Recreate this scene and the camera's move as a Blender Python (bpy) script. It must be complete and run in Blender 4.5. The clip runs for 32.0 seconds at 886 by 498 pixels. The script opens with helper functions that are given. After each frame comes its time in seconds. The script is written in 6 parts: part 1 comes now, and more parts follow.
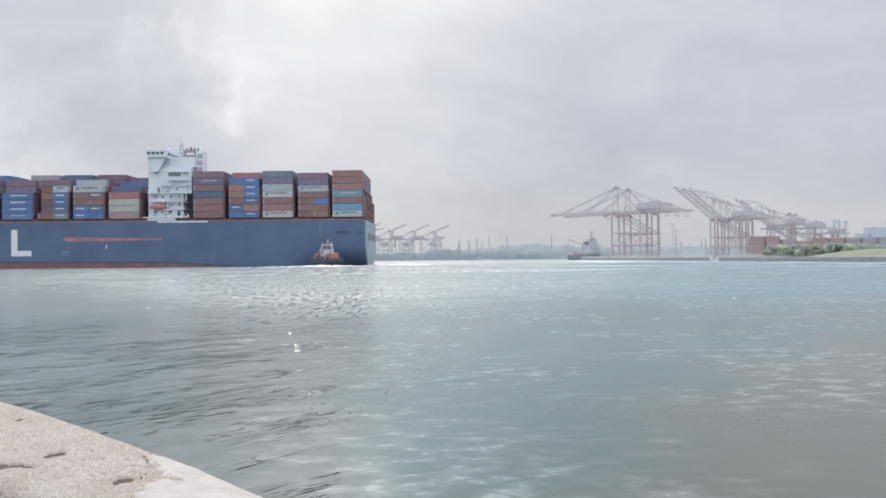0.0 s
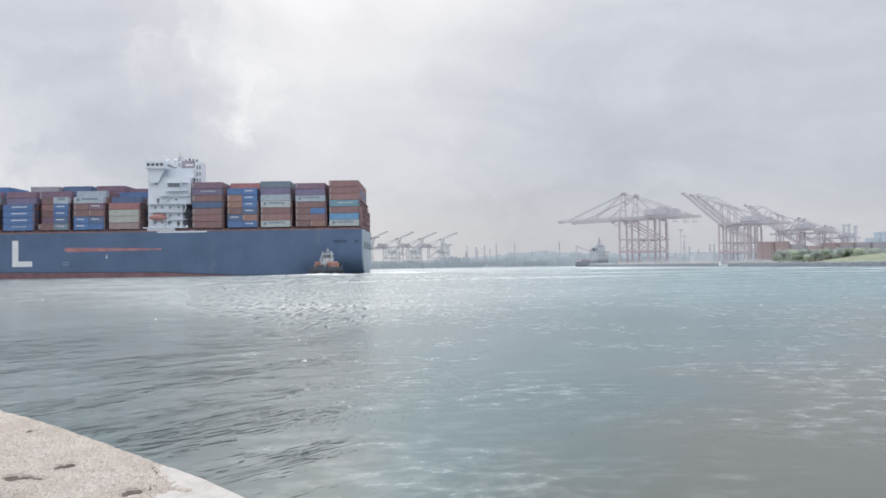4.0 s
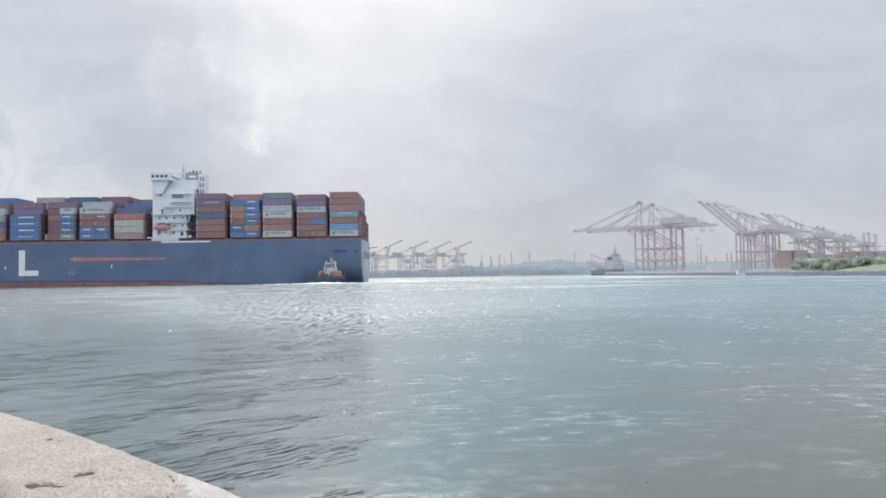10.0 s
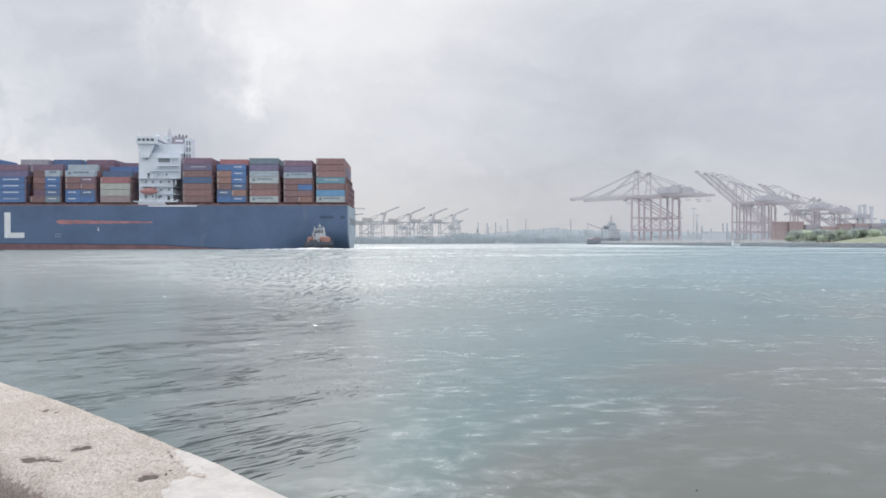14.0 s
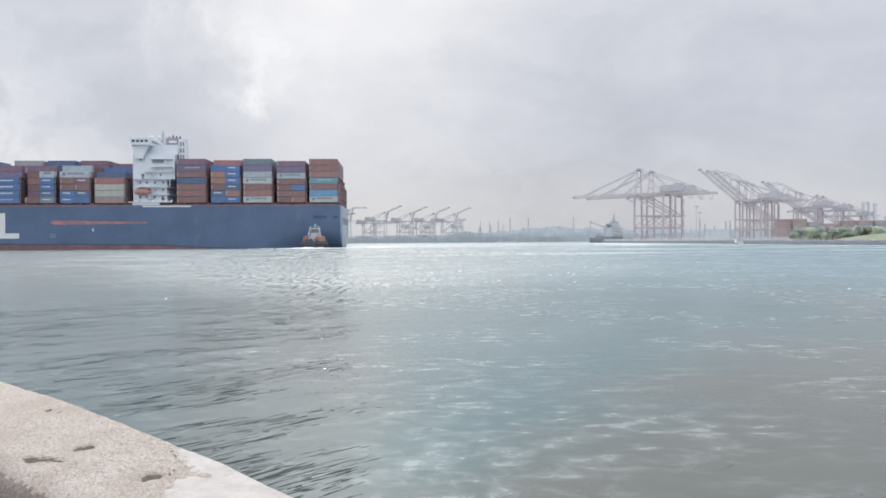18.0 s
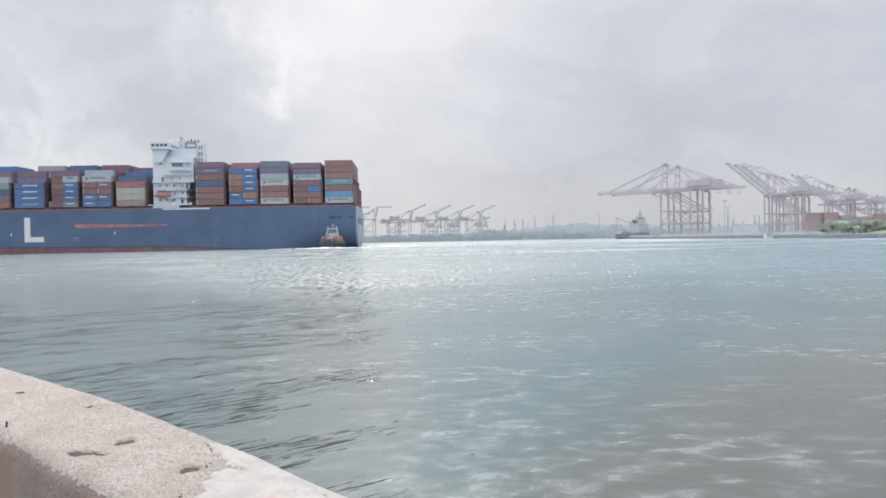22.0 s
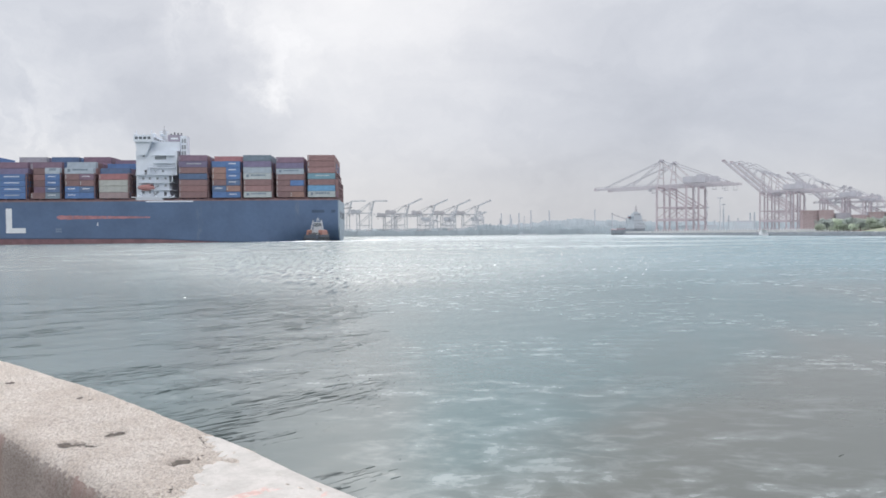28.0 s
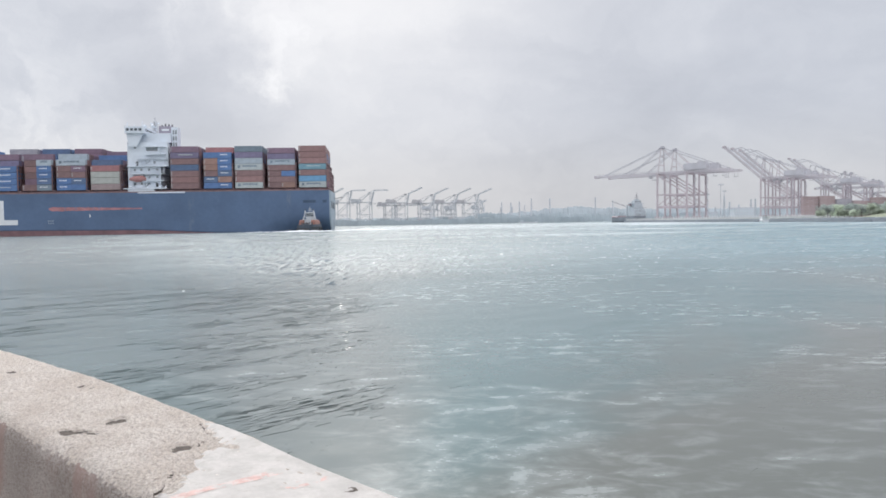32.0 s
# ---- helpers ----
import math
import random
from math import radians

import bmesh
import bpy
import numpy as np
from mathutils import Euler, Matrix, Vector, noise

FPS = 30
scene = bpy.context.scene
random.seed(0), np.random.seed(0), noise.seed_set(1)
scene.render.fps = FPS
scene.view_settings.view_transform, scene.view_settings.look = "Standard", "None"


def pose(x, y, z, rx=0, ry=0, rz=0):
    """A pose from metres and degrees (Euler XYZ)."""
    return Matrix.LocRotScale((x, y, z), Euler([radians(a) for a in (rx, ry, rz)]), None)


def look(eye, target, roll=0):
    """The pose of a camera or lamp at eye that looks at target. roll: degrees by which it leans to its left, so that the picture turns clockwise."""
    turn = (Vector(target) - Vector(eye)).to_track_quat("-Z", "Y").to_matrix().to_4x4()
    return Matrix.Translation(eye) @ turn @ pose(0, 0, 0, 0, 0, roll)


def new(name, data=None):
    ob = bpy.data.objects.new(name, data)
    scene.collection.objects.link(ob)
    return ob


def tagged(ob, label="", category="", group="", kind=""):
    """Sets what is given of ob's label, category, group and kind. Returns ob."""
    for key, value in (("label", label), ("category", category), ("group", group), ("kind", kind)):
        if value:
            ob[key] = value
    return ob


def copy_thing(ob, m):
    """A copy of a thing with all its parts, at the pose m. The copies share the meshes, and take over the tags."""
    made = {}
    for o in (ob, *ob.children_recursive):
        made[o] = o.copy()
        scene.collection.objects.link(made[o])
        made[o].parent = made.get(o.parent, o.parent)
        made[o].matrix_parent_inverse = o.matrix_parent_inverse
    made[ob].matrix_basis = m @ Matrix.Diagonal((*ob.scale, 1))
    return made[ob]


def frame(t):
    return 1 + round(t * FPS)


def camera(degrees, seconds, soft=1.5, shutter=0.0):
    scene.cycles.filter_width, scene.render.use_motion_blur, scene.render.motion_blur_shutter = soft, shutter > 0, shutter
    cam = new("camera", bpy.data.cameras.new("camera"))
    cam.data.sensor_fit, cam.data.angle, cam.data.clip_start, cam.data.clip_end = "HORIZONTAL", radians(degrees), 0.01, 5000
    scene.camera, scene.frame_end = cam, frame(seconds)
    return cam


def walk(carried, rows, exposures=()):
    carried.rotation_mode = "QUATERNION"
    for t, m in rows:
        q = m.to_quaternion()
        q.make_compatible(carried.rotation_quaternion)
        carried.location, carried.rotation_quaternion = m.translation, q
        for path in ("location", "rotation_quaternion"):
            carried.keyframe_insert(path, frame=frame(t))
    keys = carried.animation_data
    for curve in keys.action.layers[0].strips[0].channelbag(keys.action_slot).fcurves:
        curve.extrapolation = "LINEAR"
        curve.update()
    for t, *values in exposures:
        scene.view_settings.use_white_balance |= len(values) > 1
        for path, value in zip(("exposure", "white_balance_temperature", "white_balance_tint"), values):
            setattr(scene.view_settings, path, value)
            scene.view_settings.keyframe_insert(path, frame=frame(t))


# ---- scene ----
cam = camera(65.0, 32.0, 1.7)
# handheld, standing behind the parapet
walk(cam, [
    (0, look((0.017, -0.008, 2.343), (2.640, 99.947, 3.789), -0.515)),
    (0.5, look((0.017, -0.010, 2.346), (2.699, 99.943, 3.848), -0.616)),
    (1, look((0.011, -0.002, 2.347), (2.853, 99.940, 4.238), -0.543)),
    (1.5, look((0.021, -0.023, 2.346), (2.945, 99.912, 4.471), -0.739)),
    (2, look((0.013, -0.011, 2.346), (3.228, 99.911, 4.631), -0.733)),
    (2.5, look((0.015, -0.015, 2.347), (3.133, 99.910, 4.653), -0.573)),
    (3, look((0.022, -0.018, 2.354), (2.806, 99.915, 4.727), -0.684)),
    (3.5, look((0.020, -0.007, 2.351), (2.237, 99.941, 4.706), -0.798)),
    (5.5, look((0.019, -0.038, 2.351), (0.228, 99.873, 6.563), -1.062)),
    (6, look((0.018, -0.045, 2.351), (0.273, 99.842, 7.095), -1.008)),
    (6.5, look((0.022, -0.071, 2.362), (0.256, 99.790, 7.612), -0.839)),
    (7, look((0.018, -0.054, 2.357), (-0.299, 99.796, 7.820), -0.850)),
    (7.5, look((0.026, -0.057, 2.364), (-0.325, 99.812, 7.469), -0.969)),
    (8, look((0.018, -0.028, 2.352), (-0.204, 99.859, 7.097), -0.889)),
    (8.5, look((0.025, -0.041, 2.360), (0.008, 99.847, 7.087), -0.826)),
    (9, look((0.027, -0.039, 2.363), (-0.079, 99.849, 7.096), -0.835)),
    (9.5, look((0.020, -0.024, 2.357), (-0.361, 99.872, 6.911), -0.626)),
    (10, look((0.023, -0.030, 2.358), (-0.535, 99.895, 6.207), -0.876)),
    (10.5, look((0.004, 0.018, 2.365), (-0.508, 100.005, 3.922), -0.761)),
    (11, look((0.006, 0.044, 2.397), (-1.432, 100.030, 3.215), 0.848)),
    (11.5, look((0.008, 0.039, 2.401), (1.483, 100.004, 4.591), 0.130)),
    (12, look((0.008, -0.019, 2.404), (-0.301, 99.979, 2.929), 0.278)),
    (12.5, look((0.006, 0.005, 2.405), (-0.053, 100.005, 2.716), 0.184)),
    (13, look((0.000, -0.000, 2.400), (0.000, 99.998, 2.953), 0.200)),
    (13.5, look((0.008, -0.007, 2.400), (0.266, 99.992, 2.448), -0.331)),
    (14, look((-0.003, 0.024, 2.394), (-0.046, 100.020, 1.483), -0.177)),
    (14.5, look((-0.010, 0.041, 2.393), (-0.008, 100.035, 1.340), -0.047)),
    (16.5, look((-0.012, 0.034, 2.390), (-0.432, 100.030, 1.557), -0.337)),
    (17, look((-0.021, 0.056, 2.387), (-0.311, 100.053, 1.663), -0.337)),
    (17.5, look((-0.014, 0.047, 2.386), (-0.197, 100.044, 1.635), -0.462)),
    (18, look((-0.012, 0.050, 2.386), (-0.435, 100.043, 1.319), -0.410)),
    (18.5, look((-0.014, 0.046, 2.390), (-0.718, 100.035, 1.035), -0.282)),
    (19, look((-0.018, 0.055, 2.386), (-0.769, 100.044, 1.066), -0.261)),
    (19.5, look((-0.022, 0.050, 2.381), (-1.530, 100.024, 0.685), -0.328)),
    (20, look((-0.022, 0.031, 2.383), (-2.105, 99.992, 0.508), -0.435)),
    (20.5, look((-0.018, 0.015, 2.387), (-2.790, 99.961, 0.653), -0.444)),
    (21, look((-0.010, -0.018, 2.392), (-3.483, 99.916, 1.396), -0.696)),
    (21.5, look((-0.018, 0.003, 2.380), (-3.872, 99.922, 1.220), -0.787)),
    (22, look((-0.008, -0.010, 2.387), (-3.991, 99.903, 1.131), -1.107)),
    (22.5, look((-0.014, 0.011, 2.382), (-4.307, 99.910, 1.039), -0.848)),
    (23, look((-0.012, 0.014, 2.381), (-4.396, 99.908, 0.932), -1.101)),
    (23.5, look((-0.015, 0.027, 2.381), (-4.022, 99.938, 1.086), -1.136)),
    (24, look((-0.013, 0.020, 2.384), (-3.784, 99.941, 1.110), -1.176)),
    (24.5, look((-0.015, 0.016, 2.383), (-3.774, 99.940, 1.369), -1.146)),
    (25, look((-0.011, 0.022, 2.381), (-3.225, 99.966, 1.428), -0.875)),
    (25.5, look((-0.016, 0.030, 2.376), (-3.089, 99.977, 1.279), -0.798)),
    (27.5, look((-0.018, 0.041, 2.375), (-3.769, 99.953, 0.500), -0.670)),
    (28, look((-0.017, 0.033, 2.374), (-3.413, 99.954, 0.302), -0.612)),
    (28.5, look((-0.014, 0.022, 2.374), (-3.413, 99.943, 0.291), -0.620)),
    (29, look((-0.008, 0.021, 2.378), (-3.550, 99.938, 0.338), -0.649)),
    (29.5, look((-0.014, 0.033, 2.370), (-3.483, 99.951, 0.303), -0.460)),
    (30, look((-0.013, 0.034, 2.369), (-3.782, 99.934, -0.042), -0.760)),
    (30.5, look((-0.015, 0.032, 2.367), (-3.772, 99.914, -0.721), -0.685)),
    (31, look((-0.008, 0.027, 2.371), (-3.838, 99.894, -1.074), -0.712)),
    (31.5, look((-0.010, 0.035, 2.368), (-3.765, 99.897, -1.286), -0.742)),
    (32, look((-0.007, 0.030, 2.364), (-3.516, 99.901, -1.315), -1.029)),
], exposures=[(0, -0.04), (8, -0.05), (14, -0.01), (18, 0.01), (22, 0.01), (28, 0.03), (32, 0.03)])

# ---------------------------------------------------------------- light
SUN_AZ, SUN_EL = -8.0, 35.0      # degrees, from +y towards +x; above the horizon
sun_dir = Vector((math.sin(radians(SUN_AZ)) * math.cos(radians(SUN_EL)),
                  math.cos(radians(SUN_AZ)) * math.cos(radians(SUN_EL)), math.sin(radians(SUN_EL))))
sun = new("sun", bpy.data.lights.new("sun", "SUN"))
sun.data.energy, sun.data.angle, sun.data.color = 0.9, radians(2.5), (1.0, 0.95, 0.88)
sun.matrix_world = look(sun_dir * 500, (0, 0, 0))


def aim(az, el):
    a, e = radians(az), radians(el)
    return (math.sin(a) * math.cos(e), math.cos(a) * math.cos(e), math.sin(e))


class Nodes:
    """Short hand for a node tree."""

    def __init__(self, tree):
        self.t = tree

    def add(self, kind, **sets):
        n = self.t.nodes.new(kind)
        for k, v in sets.items():
            if k == "op":
                n.operation = v
            elif k == "blend":
                n.blend_type = v
            elif k == "data":
                n.data_type = v
            elif k == "clamp":
                n.use_clamp = v
        return n

    def put(self, socket, v):
        if hasattr(v, "is_output"):
            self.t.links.new(v, socket)
        else:
            socket.default_value = v

    def math(self, op, a, b=0.0, c=None, clamp=False):
        n = self.add("ShaderNodeMath", op=op, clamp=clamp)
        self.put(n.inputs[0], a)
        self.put(n.inputs[1], b)
        if c is not None:
            self.put(n.inputs[2], c)
        return n.outputs[0]

    def mix(self, f, a, b, blend="MIX"):
        n = self.add("ShaderNodeMix", data="RGBA", blend=blend)
        self.put(n.inputs[0], f)
        self.put(n.inputs[6], a)
        self.put(n.inputs[7], b)
        return n.outputs[2]

    def noise(self, vec, scale, detail=4.0, rough=0.55, dist=0.0):
        n = self.add("ShaderNodeTexNoise")
        self.put(n.inputs["Vector"], vec)
        self.put(n.inputs["Scale"], scale)
        self.put(n.inputs["Detail"], detail)
        self.put(n.inputs["Roughness"], rough)
        self.put(n.inputs["Distortion"], dist)
        return n.outputs[0]

    def ramp(self, f, lo, hi, a=0.0, b=1.0):
        n = self.add("ShaderNodeMapRange")
        n.interpolation_type = "SMOOTHSTEP"
        for i, v in enumerate((f, lo, hi, a, b)):
            self.put(n.inputs[i], v)
        return n.outputs[0]

    def scale(self, vec, s):
        n = self.add("ShaderNodeVectorMath", op="MULTIPLY")
        self.put(n.inputs[0], vec)
        self.put(n.inputs[1], s)
        return n.outputs[0]

    def dot(self, vec, s):
        n = self.add("ShaderNodeVectorMath", op="DOT_PRODUCT")
        self.put(n.inputs[0], vec)
        self.put(n.inputs[1], s)
        return n.outputs["Value"]


def build_world():
    """An overcast sky, brighter overhead, with a thin bright break in the cloud below the sun."""
    world = bpy.data.worlds.new("overcast_sky")
    scene.world = world
    world.use_nodes = True
    world.node_tree.nodes.clear()
    n = Nodes(world.node_tree)
    way = n.add("ShaderNodeTexCoord").outputs["Generated"]
    sky = n.add("ShaderNodeTexSky")
    sky.sky_type, sky.sun_disc = "NISHITA", False
    sky.sun_elevation, sky.sun_rotation, sky.dust_density = radians(SUN_EL), radians(SUN_AZ), 4.0
    clear = n.scale(sky.outputs[0], (0.1, 0.1, 0.1))
    # the direction, ruffled so that cloud edges are ragged
    r1 = n.add("ShaderNodeTexNoise")
    n.put(r1.inputs["Vector"], way), n.put(r1.inputs["Scale"], 9.0), n.put(r1.inputs["Detail"], 6.0), n.put(r1.inputs["Roughness"], 0.6)
    ruf = n.add("ShaderNodeVectorMath", op="MULTIPLY_ADD")
    n.put(ruf.inputs[0], r1.outputs["Color"]), n.put(ruf.inputs[1], (0.16, 0.16, 0.16)), n.put(ruf.inputs[2], way)
    off = n.add("ShaderNodeVectorMath", op="SUBTRACT")
    n.put(off.inputs[0], ruf.outputs[0]), n.put(off.inputs[1], (0.08, 0.08, 0.08))
    norm = n.add("ShaderNodeVectorMath", op="NORMALIZE")
    n.put(norm.inputs[0], off.outputs[0])
    w = norm.outputs[0]
    up = n.dot(way, (0, 0, 1))
    # broad layers of cloud, drawn out along the horizon
    broad = n.noise(n.scale(way, (1.6, 1.6, 5.0)), 1.9, 5.0, 0.5, 0.4)
    fine = n.noise(n.scale(w, (2.0, 2.0, 4.5)), 4.5, 6.0, 0.6, 0.2)
    v = n.math("ADD", SKY_LOW, n.math("MULTIPLY", n.ramp(up, 0.33, 0.85), SKY_TOP))
    v = n.math("MULTIPLY", v, n.ramp(broad, 0.28, 0.72, 0.93, 1.06))
    v = n.math("MULTIPLY", v, n.ramp(fine, 0.25, 0.75, 0.96, 1.04))
    torn = n.ramp(n.noise(n.scale(w, (1.5, 1.5, 1.1)), 9.0, 7.0, 0.6, 0.3), 0.36, 0.64)
    for spots, mask in ((BREAKS, torn), (GLOWS, None)):
        for az, el, width, power in spots:
            d = n.dot(w, aim(az, el))
            g = n.math("POWER", n.math("MAXIMUM", d, 0.0), 1.0 / radians(width) ** 2)
            g = n.math("MULTIPLY", g, power)
            v = n.math("ADD", v, g if mask is None else n.math("MULTIPLY", g, mask))
    v = n.math("ADD", v, n.math("MULTIPLY", n.ramp(n.dot(way, (0, -1, 0)), 0.1, 0.9), SKY_BACK))
    v = n.math("MAXIMUM", v, 0.2)
    tint = n.mix(n.ramp(v, 0.5, 0.9), (0.905, 0.965, 1.10, 1), (0.975, 0.995, 1.045, 1))
    warm = n.mix(n.ramp(up, 0.0, 0.16), (1.035, 1.004, 0.953, 1), (1, 1, 1, 1))
    col = n.mix(1.0, tint, warm, "MULTIPLY")
    lit = n.add("ShaderNodeVectorMath", op="SCALE")
    n.put(lit.inputs[0], col), n.put(lit.inputs["Scale"], v)
    both = n.mix(0.96, clear, lit.outputs[0])
    back = n.add("ShaderNodeBackground")
    n.put(back.inputs[0], both), n.put(back.inputs[1], 1.0)
    out = n.add("ShaderNodeOutputWorld")
    n.t.links.new(back.outputs[0], out.inputs[0])


SKY_LOW, SKY_TOP, SKY_BACK = 0.60, 1.3, 0.30
# azimuth, elevation, width in degrees, strength: where the cloud is thin (torn into shreds) ...
BREAKS = [(-15.4, 14.3, 1.8, 0.12), (-15.2, 12.6, 1.2, 0.06), (-16.6, 10.6, 1.0, 0.16), (-22.2, 16.6, 0.9, 0.14), (-19.2, 17.0, 0.9, 0.10), (-23.5, 14.6, 1.6, 0.05), (-17.0, 20.0, 2.2, 0.09), (-34.0, 9.0, 4.5, 0.12), (-29.0, 4.0, 3.0, 0.07)]
# ... and where it glows or lies thick
GLOWS = [(-11.0, 14.5, 4.0, 0.04), (11.0, 15.5, 7.0, 0.05), (-20.0, 9.5, 3.0, -0.05), (-33.0, 18.0, 9.0, 0.07), (-30.0, 5.0, 8.0, 0.05), (-12.5, 18.0, 5.5, 0.05), (-6.0, 22.0, 6.0, 0.06), (-12.0, 47.0, 9.6, 4.6), (-12.0, 7.0, 6.0, 0.05), (-2.0, 2.5, 7.5, 0.10), (-6.0, 9.0, 5.0, -0.05), (-12.0, 4.0, 8.0, 0.04), (14.0, 1.5, 7.0, 0.07), (2.0, 19.0, 8.0, 0.14),
         (6.0, 7.5, 7.0, -0.09), (16.0, 10.0, 9.0, -0.08), (-27.0, 14.0, 4.0, -0.06), (-22.0, 8.0, 4.0, -0.03), (22.0, 19.0, 8.0, 0.07), (26.0, 2.0, 8.0, 0.04)]
build_world()


# ---------------------------------------------------------------- materials
def mat(name, color, rough=0.6, metal=0.0, vary=0.15, size=3.0, bump=0.0, stain=None, stain_at=0.62, rand=0.0, spec=0.4):
    """Paint, steel, concrete and so on: a base colour with grain at two scales, and stains."""
    m = bpy.data.materials.new(name)
    m.use_nodes = True
    n = Nodes(m.node_tree)
    p = m.node_tree.nodes["Principled BSDF"]
    at = n.add("ShaderNodeTexCoord").outputs["Object"]
    g1 = n.noise(at, 1.0 / size, 5.0, 0.6)
    g2 = n.noise(at, 9.0 / size, 4.0, 0.6)
    c = n.mix(n.ramp(g1, 0.3, 0.7), (*[v * (1 - vary) for v in color], 1), (*[min(v * (1 + vary), 0.95) for v in color], 1))
    c = n.mix(n.ramp(g2, 0.35, 0.7, 0.0, vary * 1.2), c, (*[v * 0.7 for v in color], 1))
    if stain:
        s = n.noise(n.scale(at, (1.0, 1.0, 0.25)), 2.2 / size, 6.0, 0.65)
        c = n.mix(n.ramp(s, stain_at, stain_at + 0.12, 0.0, 0.75), c, (*stain, 1))
    if rand:
        info = n.add("ShaderNodeObjectInfo").outputs["Random"]
        hsv = n.add("ShaderNodeHueSaturation")
        n.put(hsv.inputs["Color"], c)
        n.put(hsv.inputs["Value"], n.ramp(info, 0, 1, 1 - rand, 1 + rand))
        c = hsv.outputs[0]
    n.put(p.inputs["Base Color"], c)
    p.inputs["Metallic"].default_value = metal
    p.inputs["Specular IOR Level"].default_value = spec
    n.put(p.inputs["Roughness"], n.ramp(g2, 0.3, 0.7, max(rough - 0.1, 0.05), min(rough + 0.1, 1.0)))
    if bump:
        b = n.add("ShaderNodeBump")
        n.put(b.inputs["Height"], g2)
        b.inputs["Strength"].default_value, b.inputs["Distance"].default_value = 0.6, bump
        n.put(p.inputs["Normal"], b.outputs[0])
    return m


def water_material():
    m = bpy.data.materials.new("harbour_water")
    m.use_nodes = True
    n = Nodes(m.node_tree)
    p = m.node_tree.nodes["Principled BSDF"]
    at = n.add("ShaderNodeTexCoord").outputs["Object"]       # drifts with the water
    place = n.add("ShaderNodeNewGeometry").outputs["Position"]
    east, north = n.dot(place, (1, 0, 0)), n.dot(place, (0, 1, 0))
    reach = n.math("POWER", n.dot(n.scale(place, (1, 1, 0)), place), 0.5)     # metres from the quay's edge

    def push(vec, add):
        j = n.add("ShaderNodeVectorMath", op="ADD")
        n.put(j.inputs[0], vec), n.put(j.inputs[1], add)
        return j.outputs[0]

    def coloured(vec, detail=0.0):
        t = n.add("ShaderNodeTexNoise")
        n.put(t.inputs["Vector"], vec), n.put(t.inputs["Scale"], 1.0), n.put(t.inputs["Detail"], detail)
        three = n.add("ShaderNodeSeparateXYZ")
        n.put(three.inputs[0], t.outputs["Color"])
        k = n.add("ShaderNodeCombineXYZ")
        n.put(k.inputs[0], n.math("SUBTRACT", three.outputs[1], 0.5)), n.put(k.inputs[1], n.math("SUBTRACT", three.outputs[2], 0.5))
        return t.outputs[0], k.outputs[0]

    # green water, silty brown off the quay's corner; paler channel colour carries far sheen
    drift = n.noise(n.scale(at, (1.0, 0.6, 1.0)), 0.10, 5.0, 0.6, 0.6)
    side = n.math("DIVIDE", n.math("ADD", n.math("SUBTRACT", east, n.math("MULTIPLY", north, 0.58)), 4.4), n.math("MULTIPLY", reach, 0.13))
    side = n.math("ADD", side, n.ramp(drift, 0.25, 0.75, -1.6, 1.6))
    c = n.mix(n.ramp(drift, 0.35, 0.65), WATER["green"], WATER["grey"])
    c = n.mix(n.ramp(side, -0.7, 2.3), c, WATER["brown"])
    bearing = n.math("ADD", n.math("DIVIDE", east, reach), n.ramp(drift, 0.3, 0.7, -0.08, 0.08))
    # band on the left: reflected sky glow tinted into the base colour
    c = n.mix(n.math("MULTIPLY", n.ramp(bearing, -0.46, -0.32, 0.55, 1.0), n.ramp(bearing, -0.16, 0.0, 0.8, 0.0)), c, WATER["reflection_tint"])
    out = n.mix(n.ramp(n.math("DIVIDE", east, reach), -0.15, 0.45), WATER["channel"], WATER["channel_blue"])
    # far left dulled in colour, for the reflection of the hull
    out = n.mix(n.ramp(bearing, -0.55, -0.30, 0.75, 0.0), out, WATER["reflection_tint"])
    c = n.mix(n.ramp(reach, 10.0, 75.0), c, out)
    # films of foam and air bubbles, in rafts
    fine = n.noise(n.scale(at, (0.60, 1.1, 1.0)), 2.5, 7.0, 0.60, 0.35)
    raft = n.noise(n.scale(at, (0.7, 1.0, 1.0)), 0.22, 3.0, 0.55, 0.3)
    foam = n.math("MULTIPLY", n.ramp(fine, 0.44, 0.82), n.ramp(raft, 0.38, 0.62))
    swash = n.math("MULTIPLY", n.ramp(n.math("ABSOLUTE", n.math("SUBTRACT", n.math("ADD", east, n.math("MULTIPLY", north, 0.10)), 1.1)), 0.3, 2.0, 1.0, 0.0), n.ramp(reach, 6.5, 11.0, 1.0, 0.0))
    churn = n.noise(n.scale(at, (0.9, 1.0, 1.0)), 2.4, 7.0, 0.66, 0.4)
    foam = n.math("ADD", n.math("MULTIPLY", n.math("MULTIPLY", foam, FOAM), n.ramp(bearing, -0.35, 0.05, 0.5, 1.0)), n.math("MULTIPLY", n.math("MULTIPLY", n.ramp(churn, 0.44, 0.78), swash), 0.26), clamp=True)
    # long white lines left by the ship's wash
    wash = n.noise(n.scale(at, (0.018, 0.06, 1.0)), 1.0, 5.0, 0.65, 0.4)
    wash = n.math("MULTIPLY", n.ramp(wash, 0.52, 0.64), n.math("MULTIPLY", n.ramp(north, 90.0, 150.0), n.ramp(north, 260.0, 420.0, 1.0, 0.0)))
    wash = n.math("MULTIPLY", wash, n.ramp(n.math("DIVIDE", east, north), -0.30, -0.05))
    beam_on = n.math("DIVIDE", east, north)
